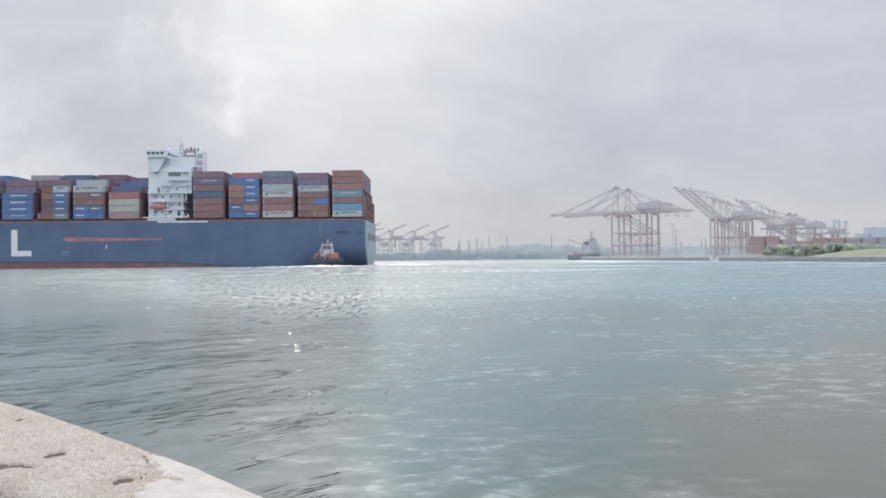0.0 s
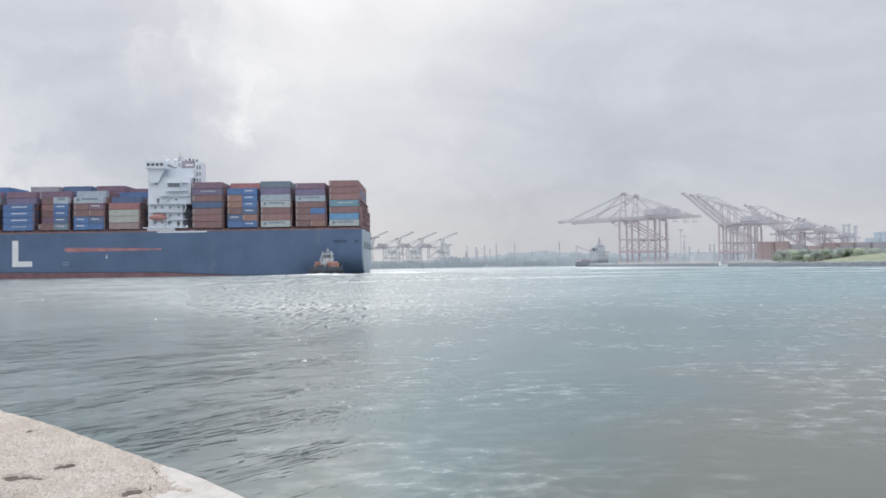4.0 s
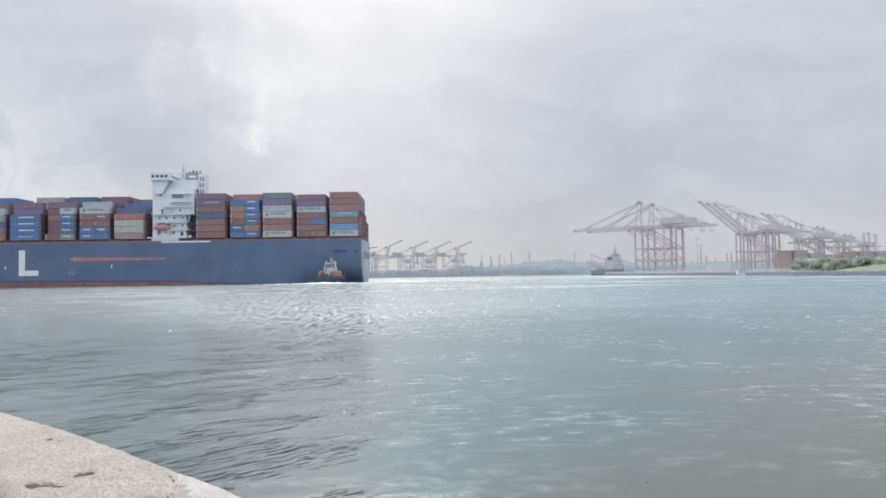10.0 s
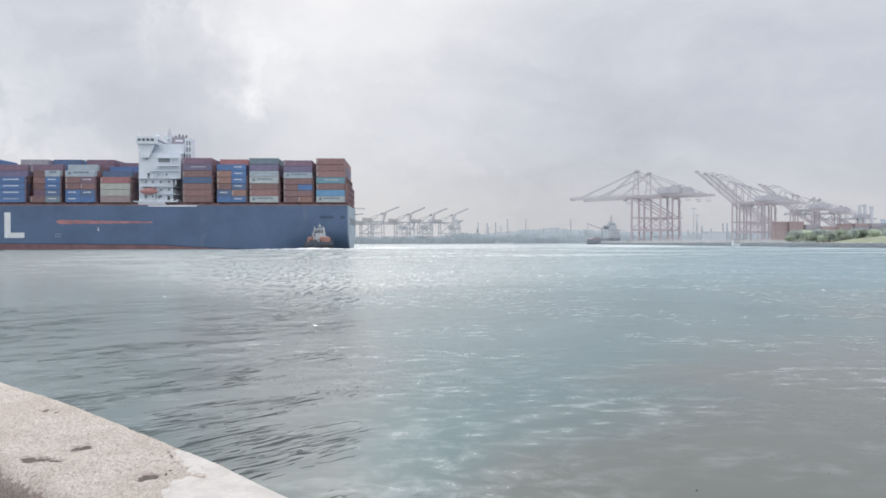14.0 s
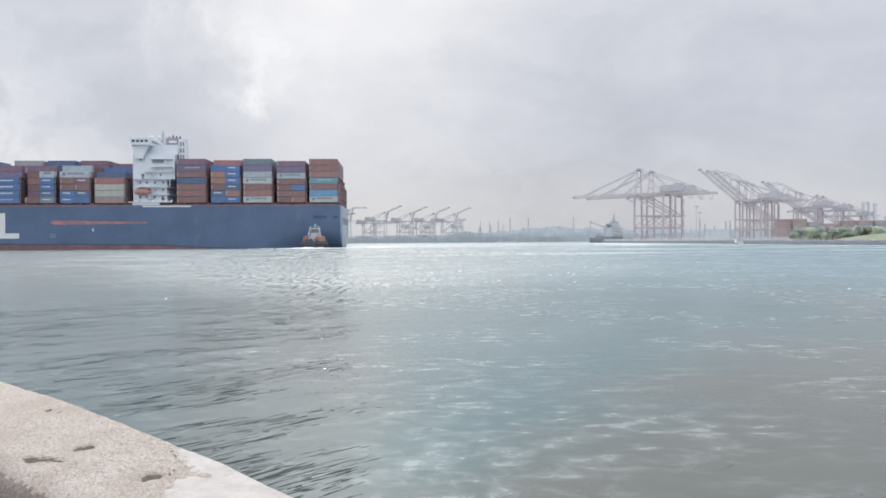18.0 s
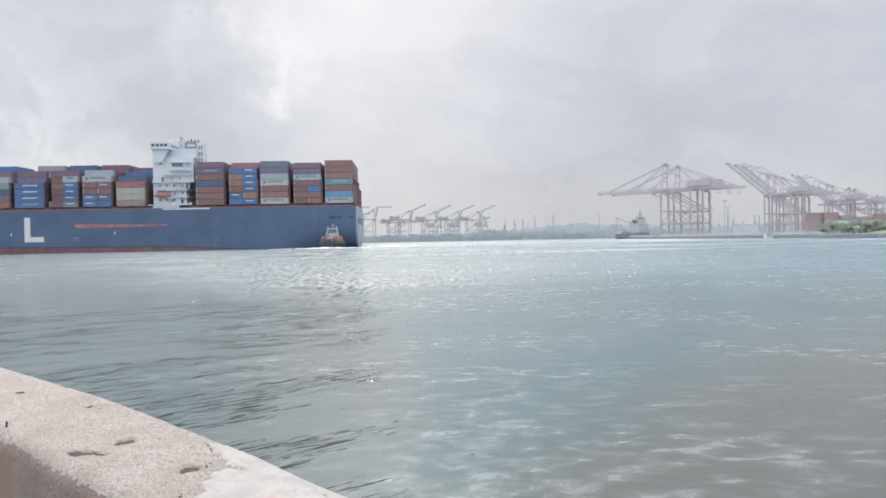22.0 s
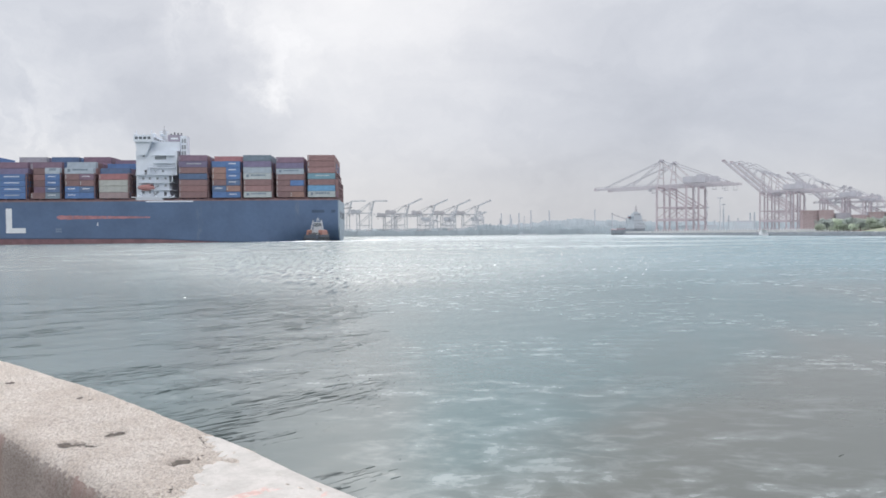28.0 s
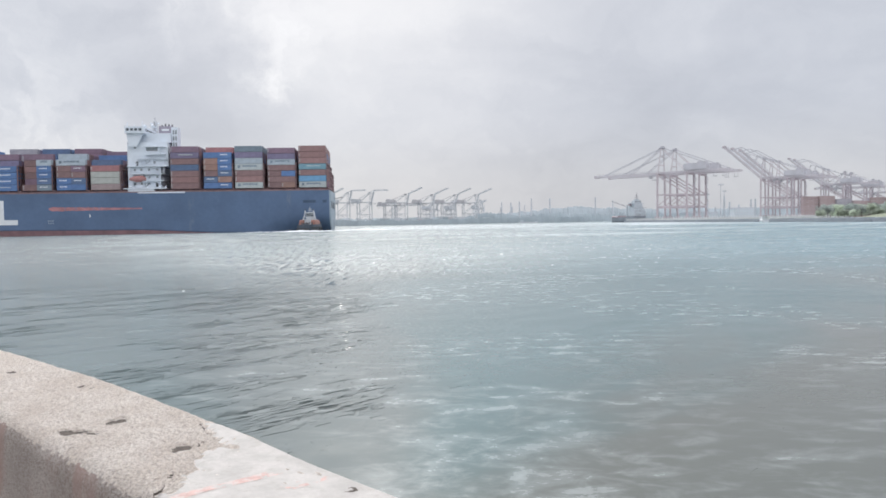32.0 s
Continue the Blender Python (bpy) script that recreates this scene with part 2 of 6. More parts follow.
    trail = n.math("MULTIPLY", n.ramp(north, 285.0, 330.0), n.ramp(north, 520.0, 1000.0, 1.0, 0.0))
    trail = n.math("MULTIPLY", trail, n.math("MULTIPLY", n.ramp(beam_on, -0.16, -0.10), n.ramp(beam_on, 0.16, 0.55, 1.0, 0.0)))
    trail = n.math("MULTIPLY", trail, n.ramp(n.noise(n.scale(at, (0.010, 0.006, 1.0)), 1.0, 5.0, 0.6, 0.3), 0.36, 0.58))
    wash = n.math("MAXIMUM", wash, trail)
    foam = n.math("ADD", foam, n.math("MULTIPLY", wash, 0.9), clamp=True)
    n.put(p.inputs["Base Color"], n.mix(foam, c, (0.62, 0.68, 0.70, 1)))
    p.inputs["IOR"].default_value = 1.33
    # wavelets: slopes taken straight from noise, steeper across the crests than along them
    slope = None
    lull = n.ramp(bearing, -0.50, -0.26, 0.25, 1.0)            # smooth in the hull's lee
    for size, steep in zip((0.5, 1.8, 6.0, 15.0), SLOPES):
        k = n.scale(coloured(n.scale(at, (0.7 * size, 1.35 * size, size)), 2.0)[1], (steep * 0.95, steep, 0.0))
        rise = n.add("ShaderNodeVectorMath", op="SCALE")       # sheltered under the quay
        n.put(rise.inputs[0], k), n.put(rise.inputs["Scale"], n.math("MULTIPLY", lull, n.ramp(reach, 15.0, 90.0, 0.07, 1.3 if size < 3 else 4.6)))
        slope = rise.outputs[0] if slope is None else push(slope, rise.outputs[0])
    # catspaws by the quay: short sharp ripples running aslant, gathered on the swell
    lean = n.add("ShaderNodeCombineXYZ")
    n.put(lean.inputs[0], n.dot(at, (0.74, 0.67, 0))), n.put(lean.inputs[1], n.dot(at, (-0.67, 0.74, 0)))
    lean = lean.outputs[0]
    stroke = n.noise(n.scale(lean, (1.7, 15.0, 1)), 1.0, 3.0, 0.62, 1.2)
    long_stroke = n.noise(n.scale(lean, (1.15, 9.0, 1)), 1.0, 3.0, 0.62, 1.2)
    stroke = n.mix(n.ramp(north, 11.0, 17.0), stroke, long_stroke)
    cluster = n.ramp(n.noise(n.scale(lean, (0.16, 0.62, 1)), 1.0, 4.0, 0.6, 0.3), 0.385, 0.53)
    lee = n.ramp(n.math("DIVIDE", n.math("ADD", east, n.math("MULTIPLY", north, 0.095)), reach), -0.06, 0.03, 1.0, 0.03)
    lee = n.math("MULTIPLY", lee, n.ramp(north, 22.0, 40.0, 1.0, 0.0))
    k = n.add("ShaderNodeVectorMath", op="SCALE")
    n.put(k.inputs[0], (1.1, -1.9, 0.0)), n.put(k.inputs["Scale"], n.ramp(n.math("ADD", stroke, n.math("MULTIPLY", n.math("MULTIPLY", cluster, lee), 0.20)), 0.735, 0.743))
    slope = push(slope, k.outputs[0])
    # facets that catch the sun: wide and sparse near the quay, fine and dense in the channel
    near_mask, near_tilt = coloured(n.scale(at, (13.0, 6.0, 1.0)))
    mid_mask, mid_tilt = coloured(n.scale(at, (3.8, 0.60, 1.0)))
    far_mask, far_tilt = coloured(n.scale(at, (1.0, 0.05, 1.0)))
    middle, far_side = n.ramp(reach, 26.0, 28.0), n.ramp(reach, 105.0, 112.0)
    tilt = n.mix(far_side, n.mix(middle, near_tilt, mid_tilt), far_tilt)
    mask = n.mix(far_side, n.mix(middle, near_mask, mid_mask), far_mask)
    dense = n.math("ADD", n.ramp(reach, 10.0, 65.0, GLINT[0], GLINT[1]), n.math("MULTIPLY", wash, -0.12))
    mask = n.math("MULTIPLY", n.ramp(n.math("SUBTRACT", mask, dense), 0.0, 0.012), n.math("MULTIPLY", n.ramp(reach, 5.0, 14.0), n.ramp(n.math("ABSOLUTE", n.math("ADD", n.math("DIVIDE", east, reach), 0.07)), n.ramp(reach, 15.0, 60.0, 0.08, 0.2), n.ramp(reach, 15.0, 60.0, 0.2, 0.42), 1.0, 0.0)))
    facet = push(n.scale(tilt, (0.75, 0.25, 0.0)), n.mix(n.ramp(reach, 8.0, 60.0), (0.0, -0.21, 0.0, 1), (0.0, -0.28, 0.0, 1)))
    mv = n.add("ShaderNodeMix", data="VECTOR")
    n.put(mv.inputs[0], mask), n.put(mv.inputs[4], slope), n.put(mv.inputs[5], facet)
    slope = mv.outputs[1]
    calm = n.math("ADD", n.ramp(reach, 8.0, 110.0, NEAR_ROUGH, 0.21), n.math("ADD", WATER_ROUGH, n.math("MULTIPLY", foam, 0.35)))
    n.put(p.inputs["Roughness"], n.mix(mask, calm, (0.16, 0.16, 0.16, 1)))
    geo = n.add("ShaderNodeNewGeometry").outputs["Normal"]
    u = n.add("ShaderNodeVectorMath", op="NORMALIZE")
    n.put(u.inputs[0], push(slope, geo))
    n.put(p.inputs["Normal"], u.outputs[0])
    return m


def concrete_material(name, low, high, dark, relief=0.005, rust=None):
    """Old concrete: aggregate grains, blotches and worn dark specks."""
    m = bpy.data.materials.new(name)
    m.use_nodes = True
    n = Nodes(m.node_tree)
    p = m.node_tree.nodes["Principled BSDF"]
    at = n.add("ShaderNodeTexCoord").outputs["Object"]
    blot = n.noise(at, 5.0, 6.0, 0.6, 0.4)
    grain = n.noise(at, 105.0, 8.0, 0.84)
    fine = n.noise(at, 260.0, 2.0, 0.6)
    speck = n.noise(at, 38.0, 5.0, 0.7)
    c = n.mix(n.ramp(blot, 0.3, 0.7), (*low, 1), (*high, 1))
    c = n.mix(n.ramp(grain, 0.42, 0.54, 1.0, 0.0), c, (*dark, 1))
    c = n.mix(n.ramp(fine, 0.5, 0.7, 0.0, 0.5), c, (*[min(v * 1.35, 0.8) for v in high], 1))
    c = n.mix(n.ramp(speck, 0.66, 0.74, 0.0, 0.7), c, (*dark, 1))
    if rust:
        s = n.noise(n.scale(at, (1.0, 1.0, 0.3)), 4.0, 5.0, 0.6)
        c = n.mix(n.ramp(s, 0.55, 0.7, 0.0, 0.7), c, (*rust, 1))
    n.put(p.inputs["Base Color"], c)
    p.inputs["Roughness"].default_value = 0.95
    p.inputs["Specular IOR Level"].default_value = 0.25
    b1 = n.add("ShaderNodeBump")
    n.put(b1.inputs["Height"], grain)
    b1.inputs["Strength"].default_value, b1.inputs["Distance"].default_value = 0.8, relief
    b2 = n.add("ShaderNodeBump")
    n.put(b2.inputs["Height"], speck), n.put(b2.inputs["Normal"], b1.outputs[0])
    b2.inputs["Strength"].default_value, b2.inputs["Distance"].default_value = 0.8, relief * 2
    n.put(p.inputs["Normal"], b2.outputs[0])
    return m


NEAR_ROUGH, WATER_ROUGH, SLOPES = 0.18, 0.045, (0.15, 0.33, 0.95, 1.10)
FOAM, GLINT = 0.43, (0.595, 0.54)
WATER = {"reflection_tint": (0.120, 0.136, 0.134, 1), "green": (0.062, 0.113, 0.119, 1), "grey": (0.084, 0.140, 0.150, 1), "brown": (0.099, 0.107, 0.098, 1),
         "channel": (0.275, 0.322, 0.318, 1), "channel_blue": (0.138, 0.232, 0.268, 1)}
M = {
    "water": water_material(),
    "foam": mat("churned_white_foam", (0.80, 0.83, 0.84), 0.9, vary=0.1, size=1.5, bump=0.1),
    "concrete": concrete_material("weathered_concrete", (0.645, 0.563, 0.492), (0.79, 0.725, 0.660), (0.42, 0.350, 0.305), 0.014),
    "render": mat("smooth_pale_cement", (0.435, 0.412, 0.392), 0.9, vary=0.12, size=0.10, bump=0.003, stain=(0.37, 0.345, 0.32), stain_at=0.54),
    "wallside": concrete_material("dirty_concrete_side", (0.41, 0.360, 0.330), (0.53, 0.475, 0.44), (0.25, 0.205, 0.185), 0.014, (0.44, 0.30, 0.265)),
    "pit": mat("dark_pit", (0.10, 0.083, 0.072), 0.95, vary=0.3, size=0.02, bump=0.004),
    "redpaint": mat("worn_red_paint", (0.53, 0.37, 0.335), 0.9, vary=0.15, size=0.05, stain=(0.50, 0.47, 0.45), stain_at=0.46),
    "paving": mat("promenade_paving", (0.30, 0.28, 0.26), 0.9, vary=0.15, size=0.4, bump=0.003),
    # hull, house and deck paints carry some bluish haze in their colour
    "hull": mat("blue_hull_paint", (0.097, 0.150, 0.254), 0.6, vary=0.10, size=14.0, stain=(0.16, 0.20, 0.27), stain_at=0.62),
    "boot": mat("red_antifouling", (0.215, 0.125, 0.14), 0.7, vary=0.2, size=4.0, stain=(0.13, 0.09, 0.09), stain_at=0.55),
    "transom": mat("grey_blue_transom_paint", (0.30, 0.36, 0.42), 0.55, vary=0.08, size=6.0, stain=(0.22, 0.26, 0.30), stain_at=0.6),
    "streak": mat("red_primer_streak", (0.40, 0.195, 0.21), 0.7, vary=0.25, size=3.0, stain=(0.25, 0.20, 0.28), stain_at=0.52),
    "shipwhite": mat("white_ship_paint", (0.66, 0.71, 0.78), 0.45, vary=0.05, size=4.0, stain=(0.54, 0.56, 0.58), stain_at=0.66),
    "lettering": mat("white_letter_paint", (0.72, 0.75, 0.78), 0.5, vary=0.05, size=2.0),
    "deckred": mat("rust_red_deck_paint", (0.240, 0.160, 0.168), 0.8, vary=0.2, size=2.5, stain=(0.18, 0.13, 0.14), stain_at=0.58),
    "glass": mat("dark_window_glass", (0.09, 0.11, 0.13), 0.12, vary=0.05, size=2.0, spec=0.5),
    "porthole_glass": mat("pale_sky_lit_glass", (0.26, 0.29, 0.32), 0.2, vary=0.05, size=2.0, spec=0.5),
    "funnelpaint": mat("dull_mauve_funnel_paint", (0.31, 0.285, 0.345), 0.6, vary=0.1, size=2.0),
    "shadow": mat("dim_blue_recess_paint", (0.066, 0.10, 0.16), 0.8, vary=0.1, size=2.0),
    "tugwhite": mat("dull_white_tug_paint", (0.50, 0.525, 0.56), 0.6, vary=0.08, size=1.2, stain=(0.40, 0.40, 0.41), stain_at=0.6),
    "dark": mat("dark_steel", (0.085, 0.092, 0.105), 0.6, vary=0.2, size=2.0),
    "lifeboat": mat("orange_lifeboat_shell", (0.40, 0.205, 0.20), 0.6, vary=0.08, size=1.5),
    "tughull": mat("dark_slate_tug_hull", (0.066, 0.084, 0.112), 0.55, vary=0.2, size=2.0),
    "tugorange": mat("orange_tug_paint", (0.34, 0.175, 0.145), 0.6, vary=0.12, size=1.5, stain=(0.35, 0.16, 0.10), stain_at=0.62),
    "rubber": mat("black_rubber", (0.06, 0.065, 0.075), 0.9, vary=0.2, size=0.5),
    # quay crane paints are lifted pale, putting haze into the colour
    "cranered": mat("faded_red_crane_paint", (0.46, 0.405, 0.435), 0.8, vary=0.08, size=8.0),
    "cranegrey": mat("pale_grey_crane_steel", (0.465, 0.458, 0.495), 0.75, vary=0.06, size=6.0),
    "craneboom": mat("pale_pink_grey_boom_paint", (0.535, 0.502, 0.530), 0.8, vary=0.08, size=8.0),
    # far terminal cranes: distance haze is mixed into the base colour
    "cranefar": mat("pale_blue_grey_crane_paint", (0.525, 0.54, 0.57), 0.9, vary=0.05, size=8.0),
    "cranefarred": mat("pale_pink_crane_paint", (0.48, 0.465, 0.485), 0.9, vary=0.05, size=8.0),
    "quay": mat("pale_quay_concrete", (0.50, 0.52, 0.53), 0.9, vary=0.1, size=4.0, bump=0.02),
    "rock": mat("dark_wet_seawall_stone", (0.13, 0.155, 0.18), 0.9, vary=0.25, size=2.0, bump=0.1),
    "land": mat("pale_dry_ground", (0.36, 0.37, 0.35), 0.95, vary=0.15, size=12.0),
    "grass": mat("bright_green_turf", (0.208, 0.235, 0.165), 0.95, vary=0.2, size=7.0, stain=(0.26, 0.255, 0.20), stain_at=0.52),
    # leaf greens are raised well above foliage to imitate haze
    "leaf": mat("soft_green_leaves", (0.54, 0.60, 0.51), 0.9, vary=0.25, size=2.0, rand=0.2),
    "leafdark": mat("dull_green_leaves", (0.47, 0.52, 0.50), 0.9, vary=0.25, size=2.0, rand=0.2),
    "bark": mat("grey_bark", (0.16, 0.13, 0.11), 0.95, vary=0.2, size=0.6),
    # far-shore colours are paled and blued to carry the haze themselves
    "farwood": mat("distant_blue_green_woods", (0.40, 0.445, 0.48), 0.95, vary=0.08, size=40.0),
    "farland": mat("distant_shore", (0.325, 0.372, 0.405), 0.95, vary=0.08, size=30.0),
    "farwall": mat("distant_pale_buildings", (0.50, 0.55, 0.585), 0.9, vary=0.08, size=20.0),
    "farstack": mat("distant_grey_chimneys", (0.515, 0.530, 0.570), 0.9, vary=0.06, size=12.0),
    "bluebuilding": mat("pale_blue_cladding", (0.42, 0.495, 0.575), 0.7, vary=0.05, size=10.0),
    "coasterhull": mat("dark_slate_hull_paint", (0.235, 0.26, 0.29), 0.6, vary=0.15, size=4.0),
    "coasterwhite": mat("chalky_grey_white_paint", (0.50, 0.54, 0.58), 0.7, vary=0.12, size=2.5, stain=(0.36, 0.37, 0.39), stain_at=0.58),
    "coasterred": mat("dull_red_deck_paint", (0.36, 0.29, 0.31), 0.8, vary=0.15, size=2.0),
    "farwhite": mat("hazy_white_paint", (0.68, 0.70, 0.72), 0.6, vary=0.05, size=4.0),
}
for k in ("leaf", "leafdark"):       # thin leaves let light through
    tree = M[k].node_tree
    thin = tree.nodes.new("ShaderNodeBsdfTranslucent")
    both = tree.nodes.new("ShaderNodeMixShader")
    tint = tree.nodes["Principled BSDF"].inputs["Base Color"].links[0].from_socket
    tree.links.new(tint, thin.inputs["Color"])
    both.inputs[0].default_value = 0.6
    tree.links.new(tree.nodes["Principled BSDF"].outputs[0], both.inputs[1])
    tree.links.new(thin.outputs[0], both.inputs[2])
    tree.links.new(both.outputs[0], tree.nodes["Material Output"].inputs["Surface"])
BOX = {  # container paints, lifted and blued a little to carry haze
    "brown": (0.227, 0.146, 0.149), "rust": (0.283, 0.173, 0.173), "maroon": (0.221, 0.151, 0.205), "purple": (0.189, 0.167, 0.259),
    "blue": (0.106, 0.189, 0.378), "navy": (0.108, 0.160, 0.270), "sky": (0.140, 0.290, 0.460), "teal": (0.180, 0.315, 0.390),
    "slate": (0.189, 0.238, 0.292), "white": (0.440, 0.480, 0.495), "pale": (0.375, 0.430, 0.490), "orange": (0.297, 0.186, 0.162),
    "red": (0.370, 0.185, 0.195), "green": (0.243, 0.335, 0.346), "faded red": (0.340, 0.272, 0.279), "dull mauve": (0.319, 0.313, 0.351), "beige": (0.400, 0.412, 0.395),
}
for k, c in BOX.items():
    M["box_" + k] = mat(k + "_container_paint", c, 0.6, vary=0.10, size=2.5, stain=tuple(v * 0.75 for v in c), stain_at=0.62, rand=0.08)


# ---------------------------------------------------------------- mesh helpers
def box(bm, x0, x1, y0, y1, z0, z1):
    v = [bm.verts.new(p) for p in ((x0, y0, z0), (x1, y0, z0), (x1, y1, z0), (x0, y1, z0),
                                   (x0, y0, z1), (x1, y0, z1), (x1, y1, z1), (x0, y1, z1))]
    for f in ((0, 3, 2, 1), (4, 5, 6, 7), (0, 1, 5, 4), (1, 2, 6, 5), (2, 3, 7, 6), (3, 0, 4, 7)):
        bm.faces.new([v[i] for i in f])
    return v


def beam(bm, p, q, w, h=None, w2=None):
    """A square bar from p to q, w wide and h high; w2 tapers the far end."""
    p, q = Vector(p), Vector(q)
    h = h or w
    k = (w2 or w) / w
    d = (q - p).normalized()
    side = d.cross(Vector((0, 0, 1)))
    side = side.normalized() if side.length > 1e-4 else Vector((1, 0, 0))
    up = side.cross(d).normalized()
    v = []
    for c, s in ((p, 1.0), (q, k)):
        v += [bm.verts.new(c + side * (a * w / 2 * s) + up * (b * h / 2 * s)) for a, b in ((-1, -1), (1, -1), (1, 1), (-1, 1))]
    for f in ((0, 3, 2, 1), (4, 5, 6, 7), (0, 1, 5, 4), (1, 2, 6, 5), (2, 3, 7, 6), (3, 0, 4, 7)):
        bm.faces.new([v[i] for i in f])


def tube(bm, p, q, r, n=8, r2=None):
    p, q = Vector(p), Vector(q)
    d = (q - p).normalized()
    side = d.cross(Vector((0, 0, 1)))
    side = side.normalized() if side.length > 1e-4 else Vector((1, 0, 0))
    up = side.cross(d)
    rings = []
    for c, rr in ((p, r), (q, r if r2 is None else r2)):
        rings.append([bm.verts.new(c + (side * math.cos(2 * math.pi * i / n) + up * math.sin(2 * math.pi * i / n)) * rr) for i in range(n)])
    for i in range(n):
        bm.faces.new((rings[0][i], rings[0][(i + 1) % n], rings[1][(i + 1) % n], rings[1][i]))
    bm.faces.new(rings[0][::-1])
    bm.faces.new(rings[1])


def loft(bm, rows, close=True):
    """Skin over rings of the same number of points, capped at both ends."""
    rings = [[bm.verts.new(p) for p in r] for r in rows]
    n = len(rings[0])
    for a, b in zip(rings, rings[1:]):
        for i in range(n if close else n - 1):
            bm.faces.new((a[i], a[(i + 1) % n], b[(i + 1) % n], b[i]))
    if close:
        bm.faces.new(rings[0][::-1]), bm.faces.new(rings[-1])


def mesh_of(name, bm, material, smooth=False):
    me = bpy.data.meshes.new(name)
    bmesh.ops.recalc_face_normals(bm, faces=bm.faces)
    bm.to_mesh(me)
    bm.free()
    me.materials.append(M[material] if isinstance(material, str) else material)
    if smooth:
        for f in me.polygons:
            f.use_smooth = True
    return me


def part(name, bm, material, parent=None, label="", smooth=False):
    ob = new(name, mesh_of(name, bm, material, smooth))
    if parent is not None:
        ob.parent = parent
    if label:
        ob["label"] = label
    return ob


def thing(name, label, category, m=None, group="", kind=""):
    ob = tagged(new(name), label, category, group, kind)
    if m is not None:
        ob.matrix_world = m
    return ob


def bars(name, parent, material, items, label=""):
    """One mesh of several boxes."""
    bm = bmesh.new()
    for b in items:
        box(bm, *b)
    return part(name, bm, material, parent, label)


# ---------------------------------------------------------------- water
def wave_table(seed, count, short, long, steep, power, spread, heading=86):
    """Trains of waves: the two wave numbers, phase, height and length."""
    rnd = random.Random(seed)
    out = []
    for i in range(count):
        length = short * (long / short) ** (i / (count - 1))
        a = radians(rnd.gauss(heading, spread))
        k = 2 * math.pi / length
        out.append((k * math.cos(a), k * math.sin(a), rnd.uniform(0, 6.28), steep * length ** power * rnd.uniform(0.6, 1.2), length))
    return out


def build_water():
    inner = np.concatenate([np.linspace(-56, 56, 601), np.linspace(66, 294, 31)])
    ang = np.radians(inner)
    rad = np.concatenate([[0.6], np.geomspace(1.2, 4900.0, 900)])
    A, R = np.meshgrid(ang, rad)
    X, Y = R * np.sin(A), R * np.cos(A)
    Z = np.zeros_like(X)
    cell = R * 0.0093
    ruffled = np.clip((-0.10 - A) / 0.07, 0, 1) * np.clip((40.0 - R) / 18.0, 0, 1)     # catspaws by the quay
    trains = [(w, 0.035 + 0.50 * np.clip((R - 21.0) / 30.0, 0, 1) + 0.10 * ruffled) for w in wave_table(5, 34, 0.20, 1.5, 0.0082, 0.95, 14, 126)]
    trains += [(w, 0.6 * np.clip((R - 22.0) / 70.0, 0, 1)) for w in wave_table(6, 16, 1.4, 5.0, 0.0055, 0.85, 20)]
    for (kx, ky, ph, amp, length), where in trains:
        Z += where * amp * np.clip(1.6 - 4.0 * cell / length, 0, 1) * np.sin(kx * X + ky * Y + ph + 0.8 * np.sin(0.11 * X - 0.07 * Y + ph))
    # sharpen the crests a little and let the swell come in patches
    patch = 0.75 + 0.35 * np.sin(0.055 * X + 1.0) * np.sin(0.043 * Y + 0.6)
    Z = (Z + 0.5 * np.abs(Z) * Z / 0.03) * patch
    Z[:, 601:] *= 0.2
    nr, na = X.shape
    X[0] *= 0.01
    Y[0] *= 0.01
    co = np.stack([X, Y, Z], -1).reshape(-1, 3)
    i = np.arange(nr - 1)[:, None] * na + np.arange(na)[None, :]
    j = np.arange(nr - 1)[:, None] * na + ((np.arange(na) + 1) % na)[None, :]
    quads = np.stack([i, j, j + na, i + na], -1).reshape(-1, 4)[:, ::-1]
    me = bpy.data.meshes.new("water")
    me.vertices.add(len(co))
    me.vertices.foreach_set("co", co.astype(np.float32).ravel())
    me.loops.add(quads.size)
    me.loops.foreach_set("vertex_index", quads.astype(np.int32).ravel())
    me.polygons.add(len(quads))
    me.polygons.foreach_set("loop_start", np.arange(0, quads.size, 4, dtype=np.int32))
    me.polygons.foreach_set("use_smooth", np.ones(len(quads), dtype=bool))
    me.update(calc_edges=True)
    me.validate()
    me.materials.append(M["water"])
    return tagged(new("water", me), "choppy grey-green harbour water with glints and foam", "water", kind="structure")


water = build_water()


# ---------------------------------------------------------------- the parapet in front of the camera
WALL_TOP, WALL_IN = 1.65, 0.845
WALL_POSE = Matrix(((0.7690, 0.6392, 0, 0), (-0.6392, 0.7690, 0, 0), (0, 0, 1, 0), (0, 0, 0, 1)))  # x along the wall, y towards the water


def wall_xy(x, y):
    """Along and across the wall, from a place in the world."""
    return 0.7690 * x - 0.6392 * y, 0.6392 * x + 0.7690 * y


def outer_edge(u):
    """The outer edge of the parapet, which runs in towards its mended end."""
    return float(np.interp(u, (-30, -4.86, -3.36, -2.74, -2.11, -1.73, -1.32, 0.0, 9.0), (1.35, 1.357, 1.392, 1.367, 1.338, 1.292, 1.275, 1.27, 1.27)))


